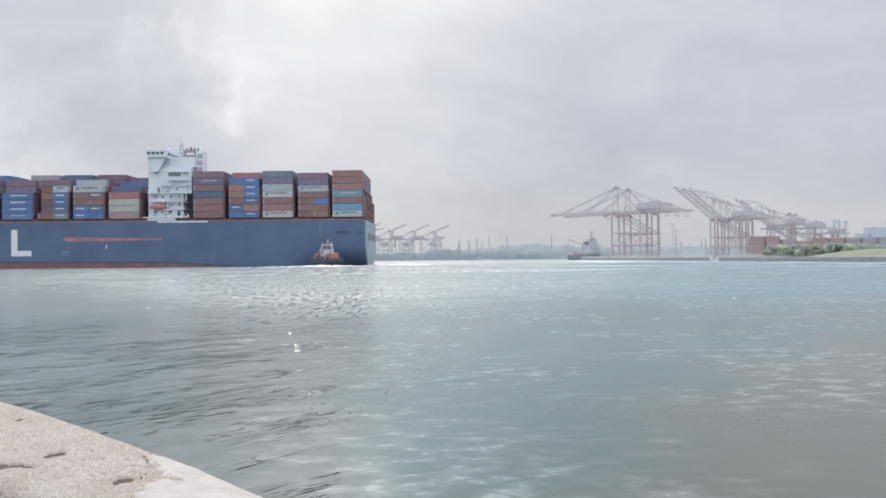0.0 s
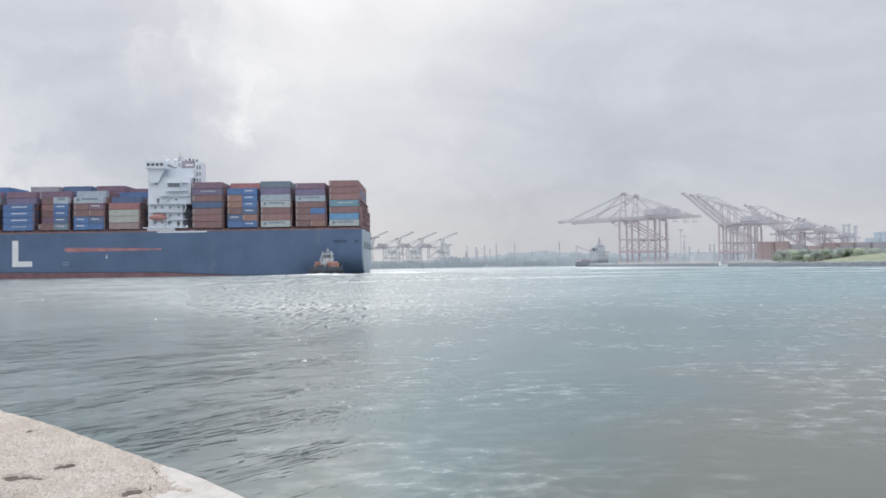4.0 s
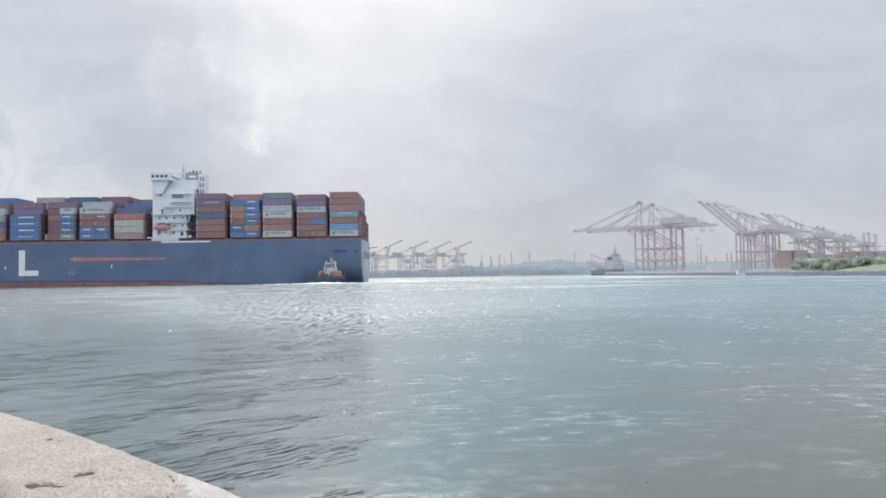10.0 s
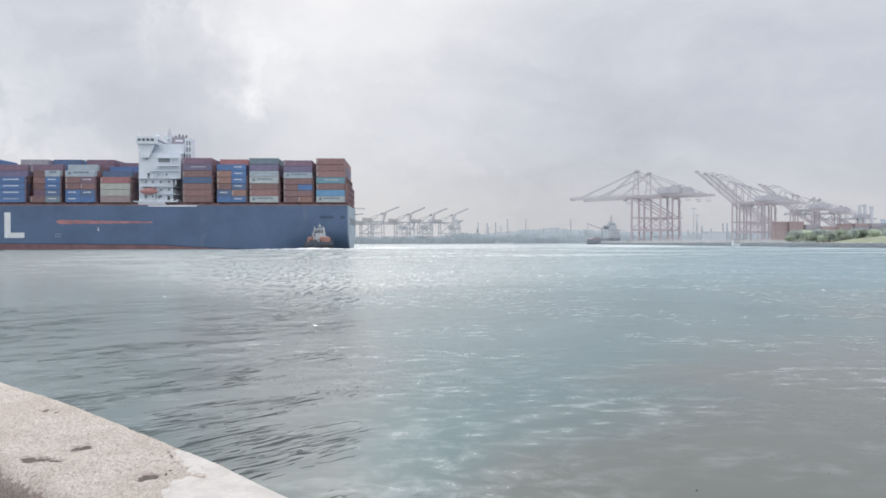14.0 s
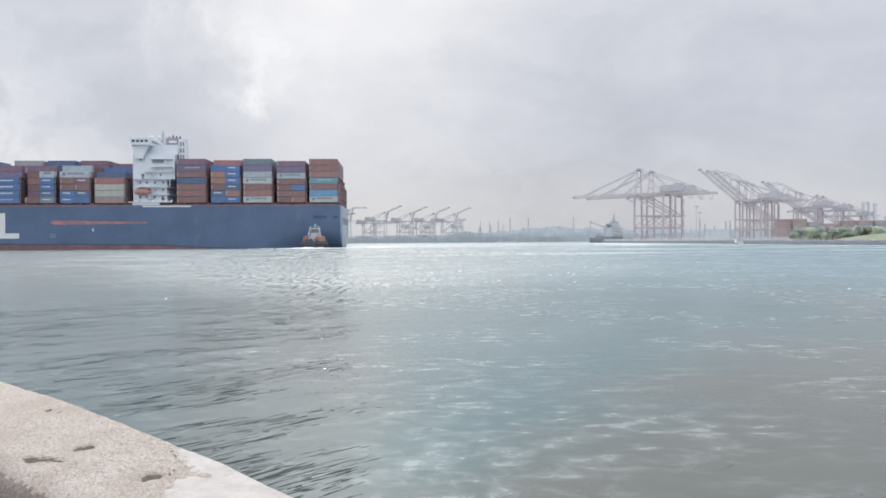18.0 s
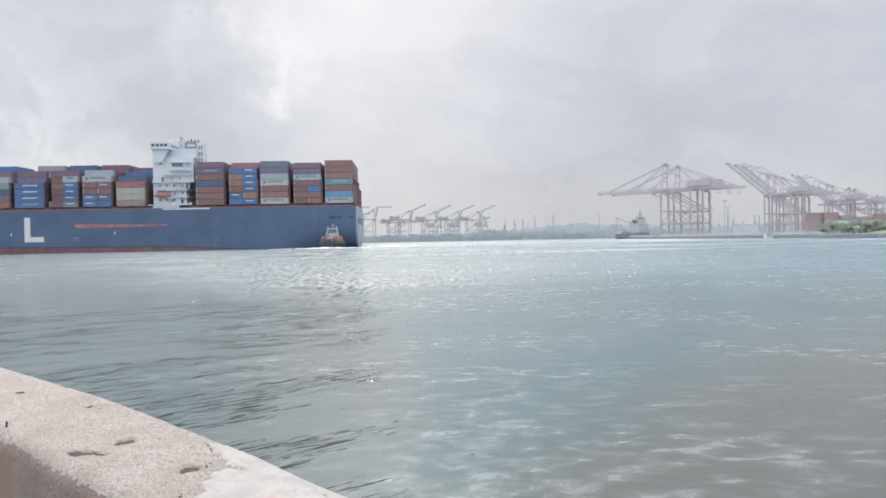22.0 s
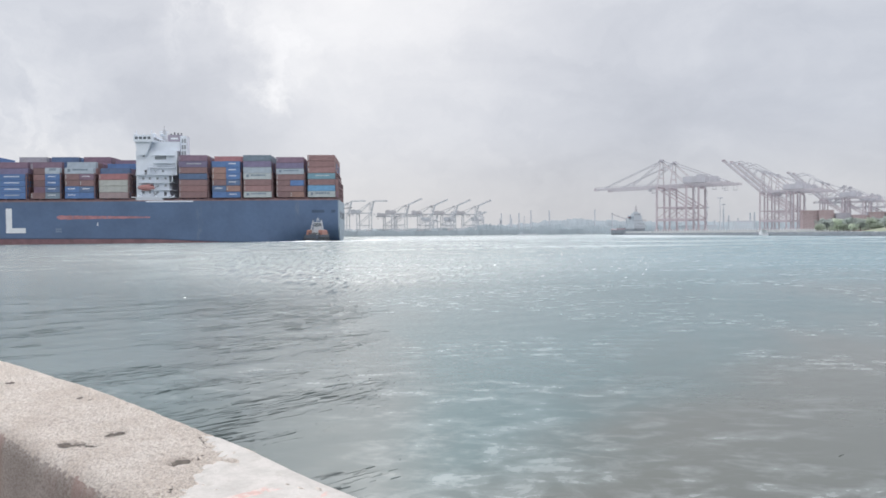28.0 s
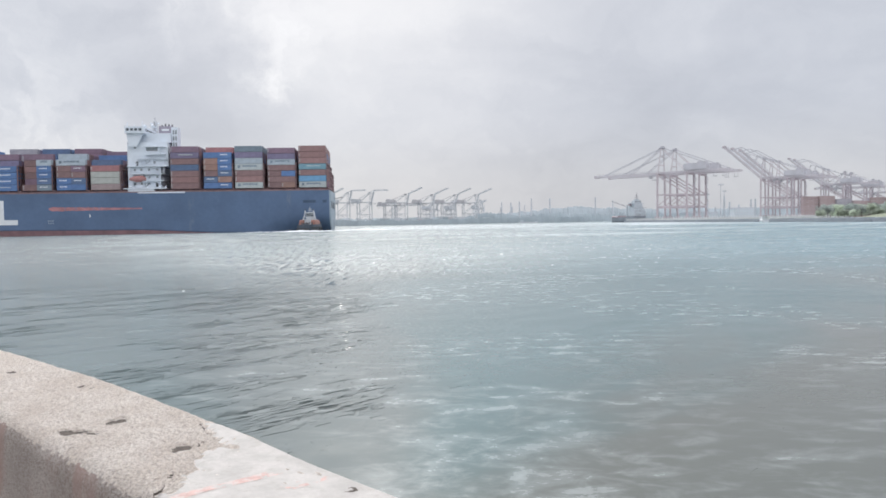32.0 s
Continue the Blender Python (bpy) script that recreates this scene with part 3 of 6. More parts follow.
def profile(rim_in, rim_out, low_in, low_out, across):
    """Points from the inner foot over the top to the outer foot: share of the width, drop."""
    pts = [(0.0, -low_in * k, 0.5) for k in (1.0, 0.55, 0.3, 0.2, 0.13, 0.08) if low_in * k > rim_in]
    for k in range(13):
        a = math.pi / 2 * k / 12
        pts.append((rim_in * (1 - math.cos(a)), rim_in * (math.sin(a) - 1), 0.8))
    pts += [(("w", k / across), 0.0, 1.0) for k in range(1, across)]
    for k in range(7):
        a = math.pi / 2 * k / 6
        pts.append((("o", rim_out * (1 - math.sin(a))), rim_out * (math.cos(a) - 1), 0.35))
    pts += [(("o", 0.0), -low_out * k, 0.4) for k in (0.15, 0.4, 1.0) if low_out * k > rim_out]
    return pts


def wall_mesh(name, start, us, prof, lift, rough, materials):
    bm = bmesh.new()
    rows = []
    for u in us:
        row = []
        vo = outer_edge(u + (start(1.3) if start else 0.0))
        for y, z, k in prof:
            if isinstance(y, tuple):
                v = WALL_IN + 0.085 + (vo - 0.115 - WALL_IN) * y[1] if y[0] == "w" else vo - y[1]
            else:
                v = WALL_IN + y
            uu = u + (start(v) if start else 0.0)
            p = Vector((uu, v, z))
            j = noise.noise(p * 7) * rough * 1.2 + noise.noise(p * 26) * rough * 0.9 + noise.noise(p * 70) * rough * 0.5
            e = noise.noise(Vector((uu * 3.1, 3.0, v * 2))) * 0.012 + noise.noise(Vector((uu * 13.0, 5.0, v * 2))) * 0.006
            if start is None:
                for pu, pv, ru, rv, turn, depth in PITS:
                    if abs(uu - pu) < 0.3 and z > -0.01:
                        a, b = uu - pu, v - pv
                        a, b = a * math.cos(turn) + b * math.sin(turn), b * math.cos(turn) - a * math.sin(turn)
                        d = math.hypot(a / ru, b / rv) + 0.45 * noise.noise(Vector((uu * 28, v * 28, pu))) + 0.25 * noise.noise(Vector((uu * 80, v * 80, pu)))
                        j -= depth * max(0.0, min(1.0, (1.15 - d) * 2.2))
            rim = 1.0 if (not isinstance(y, tuple) or y[0] == "o") else 0.0
            row.append(bm.verts.new((uu, v + e * rim * (rough / 0.006) * (0.55 if isinstance(y, tuple) else 0.7) + lift * (rim if isinstance(y, tuple) else -1.0), WALL_TOP + (lift if not start else -0.006 + (lift + 0.006) * min(1.0, len(rows) / 5.0)) + z + j * k)))
        rows.append(row)
    for a, b in zip(rows, rows[1:]):
        for i in range(len(prof) - 1):
            f = bm.faces.new((a[i], a[i + 1], b[i + 1], b[i]))
            # faces below the rim take the darker concrete, with a ragged border
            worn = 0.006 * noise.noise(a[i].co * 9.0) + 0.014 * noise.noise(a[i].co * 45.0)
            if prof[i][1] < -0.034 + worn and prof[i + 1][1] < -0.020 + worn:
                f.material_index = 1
    for r in (rows[0], rows[-1]):
        bm.faces.new(r).material_index = 1
    ob = part(name, bm, materials[0], smooth=True)
    ob.data.materials.append(M[materials[1]])
    return ob


# worn hollows in the top: along, across, half sizes, turn, depth
PITS = [(*wall_xy(x, y), w * 1.08, d * 1.0, 0.7, h) for x, y, w, d, h in (
    (-1.334, 2.563, 0.034, 0.040, 0.016), (-1.42, 2.42, 0.050, 0.040, 0.014), (-1.33, 2.40, 0.034, 0.026, 0.010), (-0.95, 2.235, 0.034, 0.034, 0.013),
    (-1.79, 3.13, 0.016, 0.022, 0.012), (-1.72, 3.09, 0.017, 0.022, 0.012), (-2.33, 3.46, 0.024, 0.028, 0.012), (-1.46, 2.71, 0.024, 0.020, 0.006),
    (-2.60, 3.95, 0.03, 0.03, 0.01), (-2.05, 2.86, 0.018, 0.03, 0.008), (-1.05, 2.30, 0.05, 0.01, 0.004), (-1.95, 2.81, 0.03, 0.02, 0.006))]


def build_parapet():
    us = np.concatenate([np.linspace(-30, -6, 60), np.arange(-5.9, -4.2, 0.02), np.arange(-4.2, -1.7, 0.0075), np.linspace(-1.69, -1.0, 40), np.linspace(-0.98, 9, 60)])
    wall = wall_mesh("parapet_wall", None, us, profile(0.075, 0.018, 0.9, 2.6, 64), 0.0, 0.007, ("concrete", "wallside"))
    tagged(wall, "weathered pitted concrete parapet wall along the water", "wall", kind="structure")
    wall.matrix_world = WALL_POSE

    def ragged(v):
        s = np.interp(v, (0.84, 0.9, 1.225, 1.318, 1.4), (-1.80, -1.86, -2.20, -2.36, -2.42))
        return float(s) + 0.09 * noise.noise(Vector((v * 8, 2, 1))) + 0.05 * noise.noise(Vector((v * 33, 2, 4))) + 0.02 * noise.noise(Vector((v * 110, 2, 4)))

    us = np.concatenate([np.linspace(0, 1.2, 60), np.linspace(1.25, 11, 60)])
    skin = wall_mesh("cement_patch", ragged, us, profile(0.05, 0.03, 0.075, 0.5, 20), 0.0048, 0.0016, ("render", "render"))
    skin.parent = wall
    skin["label"] = "smooth pale cement patch with worn red stripes"

    def blot(name, u, v, ru, rv, z, material, seed, parent=wall, turn=0.0, ragg=0.35, square=1.0):
        bm = bmesh.new()
        n = 44
        top = bm.verts.new((u, v, z - 0.0005))
        ring = []
        for i in range(n):
            a = 2 * math.pi * i / n
            r = 1 + ragg * noise.noise(Vector((math.cos(a) * 1.6, math.sin(a) * 1.6, seed * 3.7))) * 1.6 + ragg * 0.5 * noise.noise(Vector((math.cos(a) * 6, math.sin(a) * 6, seed)))
            c, sn = math.cos(a), math.sin(a)
            x, y = ru * r * math.copysign(abs(c) ** square, c), rv * r * math.copysign(abs(sn) ** square, sn)
            ring.append(bm.verts.new((u + x * math.cos(turn) - y * math.sin(turn), v + x * math.sin(turn) + y * math.cos(turn), z)))
        for i in range(n):
            bm.faces.new((top, ring[i], ring[(i + 1) % n]))
        return part(name, bm, material, parent)

    for k, (u, v, w, d, turn, h) in enumerate(PITS[:7]):
        blot("pit", u, v, w * 0.9, d * 0.86, WALL_TOP + 0.001 - h * 0.45, "pit", k + 1, turn=turn, ragg=0.6)
    for (x0, y0, x1, y1, w, k) in ((-0.56, 2.0, -0.80, 1.80, 0.022, 3), (-0.41, 1.965, -0.51, 1.875, 0.017, 5), (-0.1, 1.72, -0.32, 1.58, 0.02, 8)):
        u0, v0 = wall_xy(x0, y0)
        u1, v1 = wall_xy(x1, y1)
        blot("red_stripe", (u0 + u1) / 2, (v0 + v1) / 2, math.hypot(u1 - u0, v1 - v0) / 2, w, WALL_TOP + 0.0052, "redpaint", k, skin, math.atan2(v1 - v0, u1 - u0), 0.4, 0.5)
    u, v = wall_xy(-0.33, 1.86)
    blot("chip", u, v, 0.018, 0.014, WALL_TOP + 0.005, "pit", 4, skin)
    for v0, v1 in ((0.86, 0.92), (0.95, 0.985), (1.15, 1.19), (1.24, 1.30)):     # hairline cracks where the patch lets go
        bm = bmesh.new()
        pts = [(ragged(v0 + (v1 - v0) * i / 14) - 0.006 + 0.004 * noise.noise(Vector((i * 0.7, v0 * 9, 3))), v0 + (v1 - v0) * i / 14) for i in range(15)]
        for (ua, va), (ub, vb) in zip(pts, pts[1:]):
            beam(bm, (ua, va, WALL_TOP - 0.0005), (ub, vb, WALL_TOP - 0.0005), 0.0016, 0.006)
        part("crack", bm, "pit", wall)
    u, v = wall_xy(-1.955, 2.80)
    bm = bmesh.new()
    tube(bm, (u, v, WALL_TOP - 0.05), (u + 0.004, v + 0.003, WALL_TOP + 0.018), 0.0045, 8)
    part("rebar_stub", bm, "pit", wall, "rusty steel stub")
    # the promenade on which the camera stands
    bm = bmesh.new()
    box(bm, -30, 9, -6.0, WALL_IN - 0.012, -1.5, 0.8)
    deck = tagged(part("promenade", bm, "paving"), "grey paved promenade behind the parapet", "pavement", kind="structure")
    deck.matrix_world = WALL_POSE


build_parapet()


# ---------------------------------------------------------------- container ship (x aft from the stern stack, y away from the viewer)
DECK, BASE, BEAM, TIER = 18.2, 19.6, 37.0, 2.72


def container_mesh(paint, length, height=2.68, width=2.42):
    """A steel box with corner posts proud of its walls."""
    bm = bmesh.new()
    box(bm, 0.04, length - 0.04, 0.05, width - 0.05, 0.06, height - 0.03)
    for x in (0, length - 0.16):
        for y in (0, width - 0.16):
            box(bm, x, x + 0.16, y, y + 0.16, 0, height)
    return mesh_of("container", bm, "box_" + paint)


_boxes = {}


def container(parent, paint, x0, row, z, length=12.19, height=2.68, lettering=""):
    key = (paint, length, height)
    if key not in _boxes:
        _boxes[key] = container_mesh(paint, length, height)
    ob = new("container", _boxes[key])
    ob.parent = parent
    ob.location = (x0, row * 2.5, z)
    if lettering:
        w = {"w": "box_white", "d": "box_slate", "s": "lettering"}[lettering]
        bm = bmesh.new()
        rnd = random.Random(int(x0 * 7 + z * 13))
        if length < 7:
            spans = [(length * 0.3, length * 0.78, 0.55)] if lettering != "s" else [(length * 0.2, length * 0.72, 0.22)]
        else:
            spans = [(length * 0.28, length * 0.80, 0.42 if lettering == 'd' else 0.22)]
        for a, b, h in spans:
            x = a
            while x < b:
                t = rnd.uniform(0.35, 0.75)
                box(bm, x, min(x + t, b), -0.012, 0.055, height * 0.52, height * 0.52 + height * h * 0.7)
                x += t + 0.16
        if lettering == "d" and length > 7:
            box(bm, length * 0.10, length * 0.19, -0.012, 0.055, height * 0.35, height * 0.8)
        part("lettering", bm, w, ob, "plain lettering bars")["kind"] = "stuff"
    elif row == 0 and paint in ("brown", "rust", "maroon", "orange", "red") and length > 5:
        bars("end_marking", ob, "box_white", [(0.3, 0.62, -0.012, 0.055, height * 0.22, height * 0.48), (0.3, 0.62, -0.012, 0.055, height * 0.58, height * 0.8)], "small white plate at the container's end")
    ob["label"] = {"white": "white", "pale": "pale grey", "sky": "light blue", "slate": "slate grey"}.get(paint, paint) + " steel shipping container"
    return ob


def hull_half(s, z):
    """Half breadth of the hull, s metres ahead of the transom."""
    h = 0.5 * (BEAM + 1.2)
    low = max(0.0, (6.5 - z) / 8.0)
    aft = max(0.0, 1 - s / 30.0)
    h *= 1 - 0.5 * aft * low ** 1.6
    t = max(0.0, (s - 235) / 62.0)
    flare = 1.0 + 0.9 * max(0, 1 - z / 20.0)
    h *= max(0.0, 1 - min(1.0, t * (0.75 + 0.25 * flare)) ** 2.2)
    return max(h, 0.05)


RAISED = ("deckhouse", "deckhouse_upper", "plinth", "boat_deck", "deck_walkway", "bridge", "funnel_casing", "radar_mast", "radar_scanner", "aerial",
          "radome", "lifeboat", "liferaft_drum", "gangway")


def build_ship():
    ship = thing("container_ship", "blue-hulled container ship stacked with mixed containers, white deckhouse", "container ship")
    mid = BEAM / 2 - 0.3
    levels = [-3.0, -1.2, 0.0, 0.7, 1.3, 1.9, 2.6, 3.4, 4.2, 5.2, 6.0, 7.0, 9.0, 12.0, 15.0, DECK]
    stations = [-1.2, 0, 1, 2, 3.5, 5, 7, 9, 11, 13, 15.5, 18, 21, 24, 27, 30, 50, 80, 110, 140, 170, 200, 225, 240, 252, 263, 273, 282, 290, 296]

    def shell(name, share, foot, head, material, label):
        bm = bmesh.new()
        grid = []
        for i, x in enumerate(stations):
            lo, hi = foot(x), head(x)
            zs = [lo + (hi - lo) * k for k in share]
            grid.append([bm.verts.new((-x, mid - hull_half(x + 1.2, z), z)) for z in zs[::-1]] + [bm.verts.new((-x, mid + hull_half(x + 1.2, z), z)) for z in zs])
        for a, b in zip(grid, grid[1:]):
            for i in range(len(a) - 1):
                bm.faces.new((a[i], a[i + 1], b[i + 1], b[i]))
        bm.faces.new(grid[-1])
        ob = part(name, bm, material, ship, label, True)
        return ob

    def waterline_paint(x):
        return float(np.interp(x, (0, 42, 80, 140, 300), (-0.9, -0.6, 1.5, 2.2, 2.5)))

    shell("hull", [0, 0.03, 0.07, 0.12, 0.18, 0.24, 0.32, 0.45, 0.6, 0.8, 1.0], waterline_paint, lambda x: DECK, "hull", "dark blue painted steel hull")
    shell("boot_topping", [0, 0.3, 0.6, 0.8, 1.0], lambda x: -3.0, waterline_paint, "boot", "dull red lower hull at the waterline")
    bm = bmesh.new()
    edge = [(-x, hull_half(x + 1.2, DECK)) for x in stations]
    loft(bm, [((x, mid - w, DECK + 0.004), (x, mid + w, DECK + 0.004)) for x, w in edge], False)
    part("main_deck", bm, "deckred", ship, "rust red weather deck")
    # transom, closed by a paler panel with mooring openings
    bm = bmesh.new()
    zs = levels
    ring = [bm.verts.new((1.2, mid - hull_half(0, z), z)) for z in zs[::-1]] + [bm.verts.new((1.2, mid + hull_half(0, z), z)) for z in zs]
    bm.faces.new(ring)
    ring2 = [bm.verts.new((1.9 - 0.05 * max(0, 6 - z), mid - hull_half(0, z) * 0.985, z)) for z in zs[::-1]] + [bm.verts.new((1.9 - 0.05 * max(0, 6 - z), mid + hull_half(0, z) * 0.985, z)) for z in zs]
    bm.faces.new(ring2)
    for i in range(len(ring)):
        j = (i + 1) % len(ring)
        bm.faces.new((ring[i], ring[j], ring2[j], ring2[i]))
    tr = part("transom", bm, "transom", ship, "pale grey-blue stern plate with mooring openings")
    # openings are dark plates on the stern, their inner shade given by colour
    for k in range(6):
        y = 2.6 + k * 5.6
        bars("mooring_opening", tr, "dark", [(1.7, 1.96, y, y + 2.6, 10.2, 13.2)])
    for i in range(5):
        bars("draught_mark", tr, "lettering", [(1.7, 1.96, 16, 16.4, 5 + i, 5.6 + i)])
    # boat-deck openings along the side near the stern: flat panels, shade as colour
    for x, w in ((-10.5, 5.6), (-1.8, 1.8)):
        bars("side_opening", ship, "shadow", [(x, x + w, mid - hull_half(25, 14) - 0.03, mid - hull_half(25, 14) + 0.5, 12.6, 13.8)])
    side = mid - hull_half(60, 12)
    # big white letter stroke shape and marks on the side
    bm = bmesh.new()
    pts = [(-141.7, 4.7), (-133.6, 4.7), (-133.6, 6.9), (-139.2, 6.9), (-139.2, 15.4), (-141.7, 15.4)]
    lo = [bm.verts.new((x, side - 0.04, z)) for x, z in pts]
    hi = [bm.verts.new((x, side + 0.05, z)) for x, z in pts]
    bm.faces.new(lo), bm.faces.new(hi[::-1])
    for i in range(6):
        bm.faces.new((lo[i], hi[i], hi[(i + 1) % 6], lo[(i + 1) % 6]))
    part("hull_letter", bm, "lettering", ship, "huge white painted letter L shape")
    bm = bmesh.new()
    xs = np.linspace(-120.5, -81.0, 44)
    rows = []
    for x in xs:
        t = (x + 120.5) / 39.5
        c = 11.5 - 0.3 * t
        h = (1.1 - 0.75 * t) * min(1, 12 * t + 0.4) * (1 + 0.25 * noise.noise(Vector((x * 0.5, 1, 1))))
        d = 0.22 * noise.noise(Vector((x * 0.3, 8, 1)))
        rows.append([bm.verts.new((x, side - 0.03, c + d - h)), bm.verts.new((x, side - 0.03, c + d + h * 0.7)),
                     bm.verts.new((x, side + 0.05, c + d + h * 0.7)), bm.verts.new((x, side + 0.05, c + d - h))])
    for a, b in zip(rows, rows[1:]):
        for i in range(4):
            bm.faces.new((a[i], a[(i + 1) % 4], b[(i + 1) % 4], b[i]))
    part("paint_streak", bm, "streak", ship, "long red primer streak where paint has gone")
    for x, z, w, h in ((-103.6, 7.6, 0.5, 1.4), (-147.5, 7.5, 0.5, 1.3)):
        bars("pilot_mark", ship, "lettering", [(x, x + w, side - 0.03, side + 0.05, z, z + h * 0.6), (x + w * 0.15, x + w * 0.8, side - 0.03, side + 0.05, z + h * 0.68, z + h)])
    for i in range(6):
        x, z = -121 + (i % 3) * 0.9, 5.0 + i // 3
        bars("load_mark", ship, "transom", [(x, x + 0.5, side - 0.03, side + 0.05, z, z + 0.5)])
    # bulwark rail, hatch coamings and lashing bridges
    bars("sheer_rail", ship, "deckred", [(-250, 1.0, side + 0.05, side + 0.3, DECK, DECK + 0.45)])
    bars("hatch_coaming", ship, "deckred", [(-245, 0.5, 0.8, BEAM - 1.5, DECK, BASE - 0.25)])
    starts = [(-12.2, 1), (-26.1, 2), (-40.5, 3), (-54.2, 4), (-68.6, 5), (-102.8, 6), (-117.2, 7), (-131.6, 8), (-146.0, 9), (-160.5, 10), (-174.9, 11)]
    for x, k in starts:
        bm = bmesh.new()
        for y in np.arange(0.1, 36.5, 2.5):
            box(bm, x + 12.45, x + 12.75, y - 0.16, y + 0.16, DECK, BASE + TIER * 4.1)
        for z in (BASE + 1.9, BASE + TIER + 2.0, BASE + TIER * 2.5, BASE + TIER * 3.4, BASE + TIER * 4.1):
            box(bm, x + 12.35, x + 13.0, -0.1, 35.3, z - 0.3, z)
        part("lashing_bridge", bm, "deckred", ship)
    # side posts under the outer stacks
    bm = bmesh.new()
    for x in np.arange(-176, -1, 4.8):
        if not -90 < x < -69:
            box(bm, x, x + 0.5, 0.1, 0.5, DECK, BASE)
    part("stanchion_row", bm, "deckred", ship, "row of stanchions under the outer stacks")["kind"] = "stuff"
    # outer stacks, from the top down: paint, letters; a list in a list is a tier of two short boxes
    H7 = 2.59
    outer = {
        1: (TIER, [("rust", ""), ("rust", ""), ("rust", ""), ("teal", "w"), ("brown", ""), ("sky", ""), ("white", "d")]),
        2: (H7, [("maroon", ""), ("purple", ""), ("pale", "d"), ("brown", ""), [("brown", ""), ("blue", "")], ("brown", ""), [("brown", ""), ("orange", "")]]),
        3: (TIER, [("slate", ""), ("purple", ""), ("pale", ""), ("white", "d"), ("brown", ""), ("rust", ""), ("white", "d")]),
        4: (TIER, [[("blue", ""), ("blue", "s")], [("orange", ""), ("blue", "s")], [("orange", ""), ("blue", "s")], [("brown", ""), ("navy", "s")], [("navy", "s"), ("orange", "")], [("blue", ""), ("blue", "s")]]),
        5: (TIER, [("maroon", ""), ("purple", "w"), ("brown", ""), ("navy", ""), ("brown", ""), ("rust", ""), ("brown", "")]),
        6: (TIER, [("red", ""), ("beige", ""), ("beige", ""), ("faded red", "")]),
        7: (TIER, [("pale", "d"), [("brown", ""), ("maroon", "s")], [("brown", ""), ("brown", "")], [("blue", "s"), ("navy", "s")], [("blue", "s"), ("blue", "")]]),
        8: (TIER, [[None, ("pale", "d")], [None, ("blue", "s")], [None, ("blue", "s")], [None, ("navy", "s")], [("brown", ""), ("slate", "s")]]),
        9: (TIER, [("blue", "s"), ("blue", "s"), ("blue", "s"), ("blue", "w")]),
        10: (TIER, [("pale", ""), ("green", ""), ("navy", ""), ("maroon", ""), ("orange", "")]),
        11: (TIER, [("pale", ""), ("slate", ""), ("navy", ""), ("brown", ""), ("brown", "")]),
    }
    inner_top = {1: 7, 2: 7, 3: 7, 4: 7, 5: 7, 6: 7, 7: 7, 8: 7, 9: 6, 10: 7, 11: 7}
    tops = {4: ["red", "maroon"], 6: ["maroon", "blue", "purple"], 7: ["maroon", "maroon"], 8: ["blue", "navy"], 9: ["dull mauve", "purple"], 10: ["blue", "blue"], 11: ["blue", "maroon"]}
    rnd = random.Random(11)
    rest = {}
    for x, k in starts:
        th, tiers = outer[k]
        n = len(tiers)
        for i, item in enumerate(tiers):
            z = BASE + th * (n - 1 - i)
            if isinstance(item, list):
                for j, spec in enumerate(item):
                    if spec:
                        container(ship, spec[0], x + j * 6.13, 0, z, 6.06, th - 0.04, spec[1])
            else:
                container(ship, item[0], x, 0, z, 12.19, th - 0.04, item[1])
        for row in range(1, 14):
            full = inner_top[k]
            if row == 1 and k in (6, 7, 8, 10):
                full = n + 1
            if k == 4 and row == 1:
                full = 6
            if k >= 6 and row > 1:
                full = n + 1 if row < 4 else 6 if row < 8 else 7 if k == 6 else 8
            far_row = k >= 7 and row >= 8
            bay, tall = (x - 7.0 if k >= 10 and far_row else x), (2.56 if far_row else th)
            for i in range(full):
                z = BASE + tall * i
                top = i >= full - 1
                paint = rnd.choice(tops[k][:1] + tops[k]) if (top and k in tops) else rnd.choice(("brown", "rust", "maroon", "navy", "blue", "slate", "purple", "brown"))
                if top and k >= 6 and row < 4:
                    paint = rnd.choice(("navy", "brown", "maroon"))
                if row == 1 and k == 7 and top:
                    paint = "pale"
                if k <= 3 and top:
                    paint = outer[k][1][0][0]
                if k == 8 and row == 1:
                    paint = ("brown", "maroon", "brown", "rust")[i % 4]
                if k == 8 and row == 2 and i >= full - 1:
                    paint = "blue"
                if (top and row < 6) or (k >= 6 and row == 8 and i > 4) or (k == 1) or (row in (1,) and i >= n - 1) or (row in (1, 2) and k == 8 and i > 1):
                    container(ship, paint, bay, row, z, 12.19, tall - 0.04)
                else:
                    rest.setdefault(paint, []).append((bay, row * 2.5, z, tall))
    for paint, spots in rest.items():
        bm = bmesh.new()
        for x, y, z, th in spots:
            box(bm, x + 0.03, x + 12.16, y + 0.03, y + 2.4, z, z + th - 0.05)
        ob = part("inner_cargo", bm, "box_" + paint, ship, "inner cargo of closely packed steel boxes")
        ob["kind"] = "stuff"
    # a lower end frame aft of the last stack
    bm = bmesh.new()
    for y in np.arange(0.4, 36.5, 2.5):
        box(bm, 1.0, 1.5, y - 0.2, y + 0.2, DECK, 27.2)
    for z in (19.4, 22.0, 24.6, 27.2):
        box(bm, 0.8, 1.6, 0.2, 35.6, z - 0.35, z)
    part("stern_lashing_frame", bm, "deckred", ship, "dark red lashing frame at the stern")
    for row in range(0, 14):
        for i in range(3):
            container(ship, ("maroon", "brown", "rust", "maroon")[(row + i) % 4], -0.4 + 0.55, row, BASE + TIER * i, 1.0, TIER - 0.04)
    bm = bmesh.new()
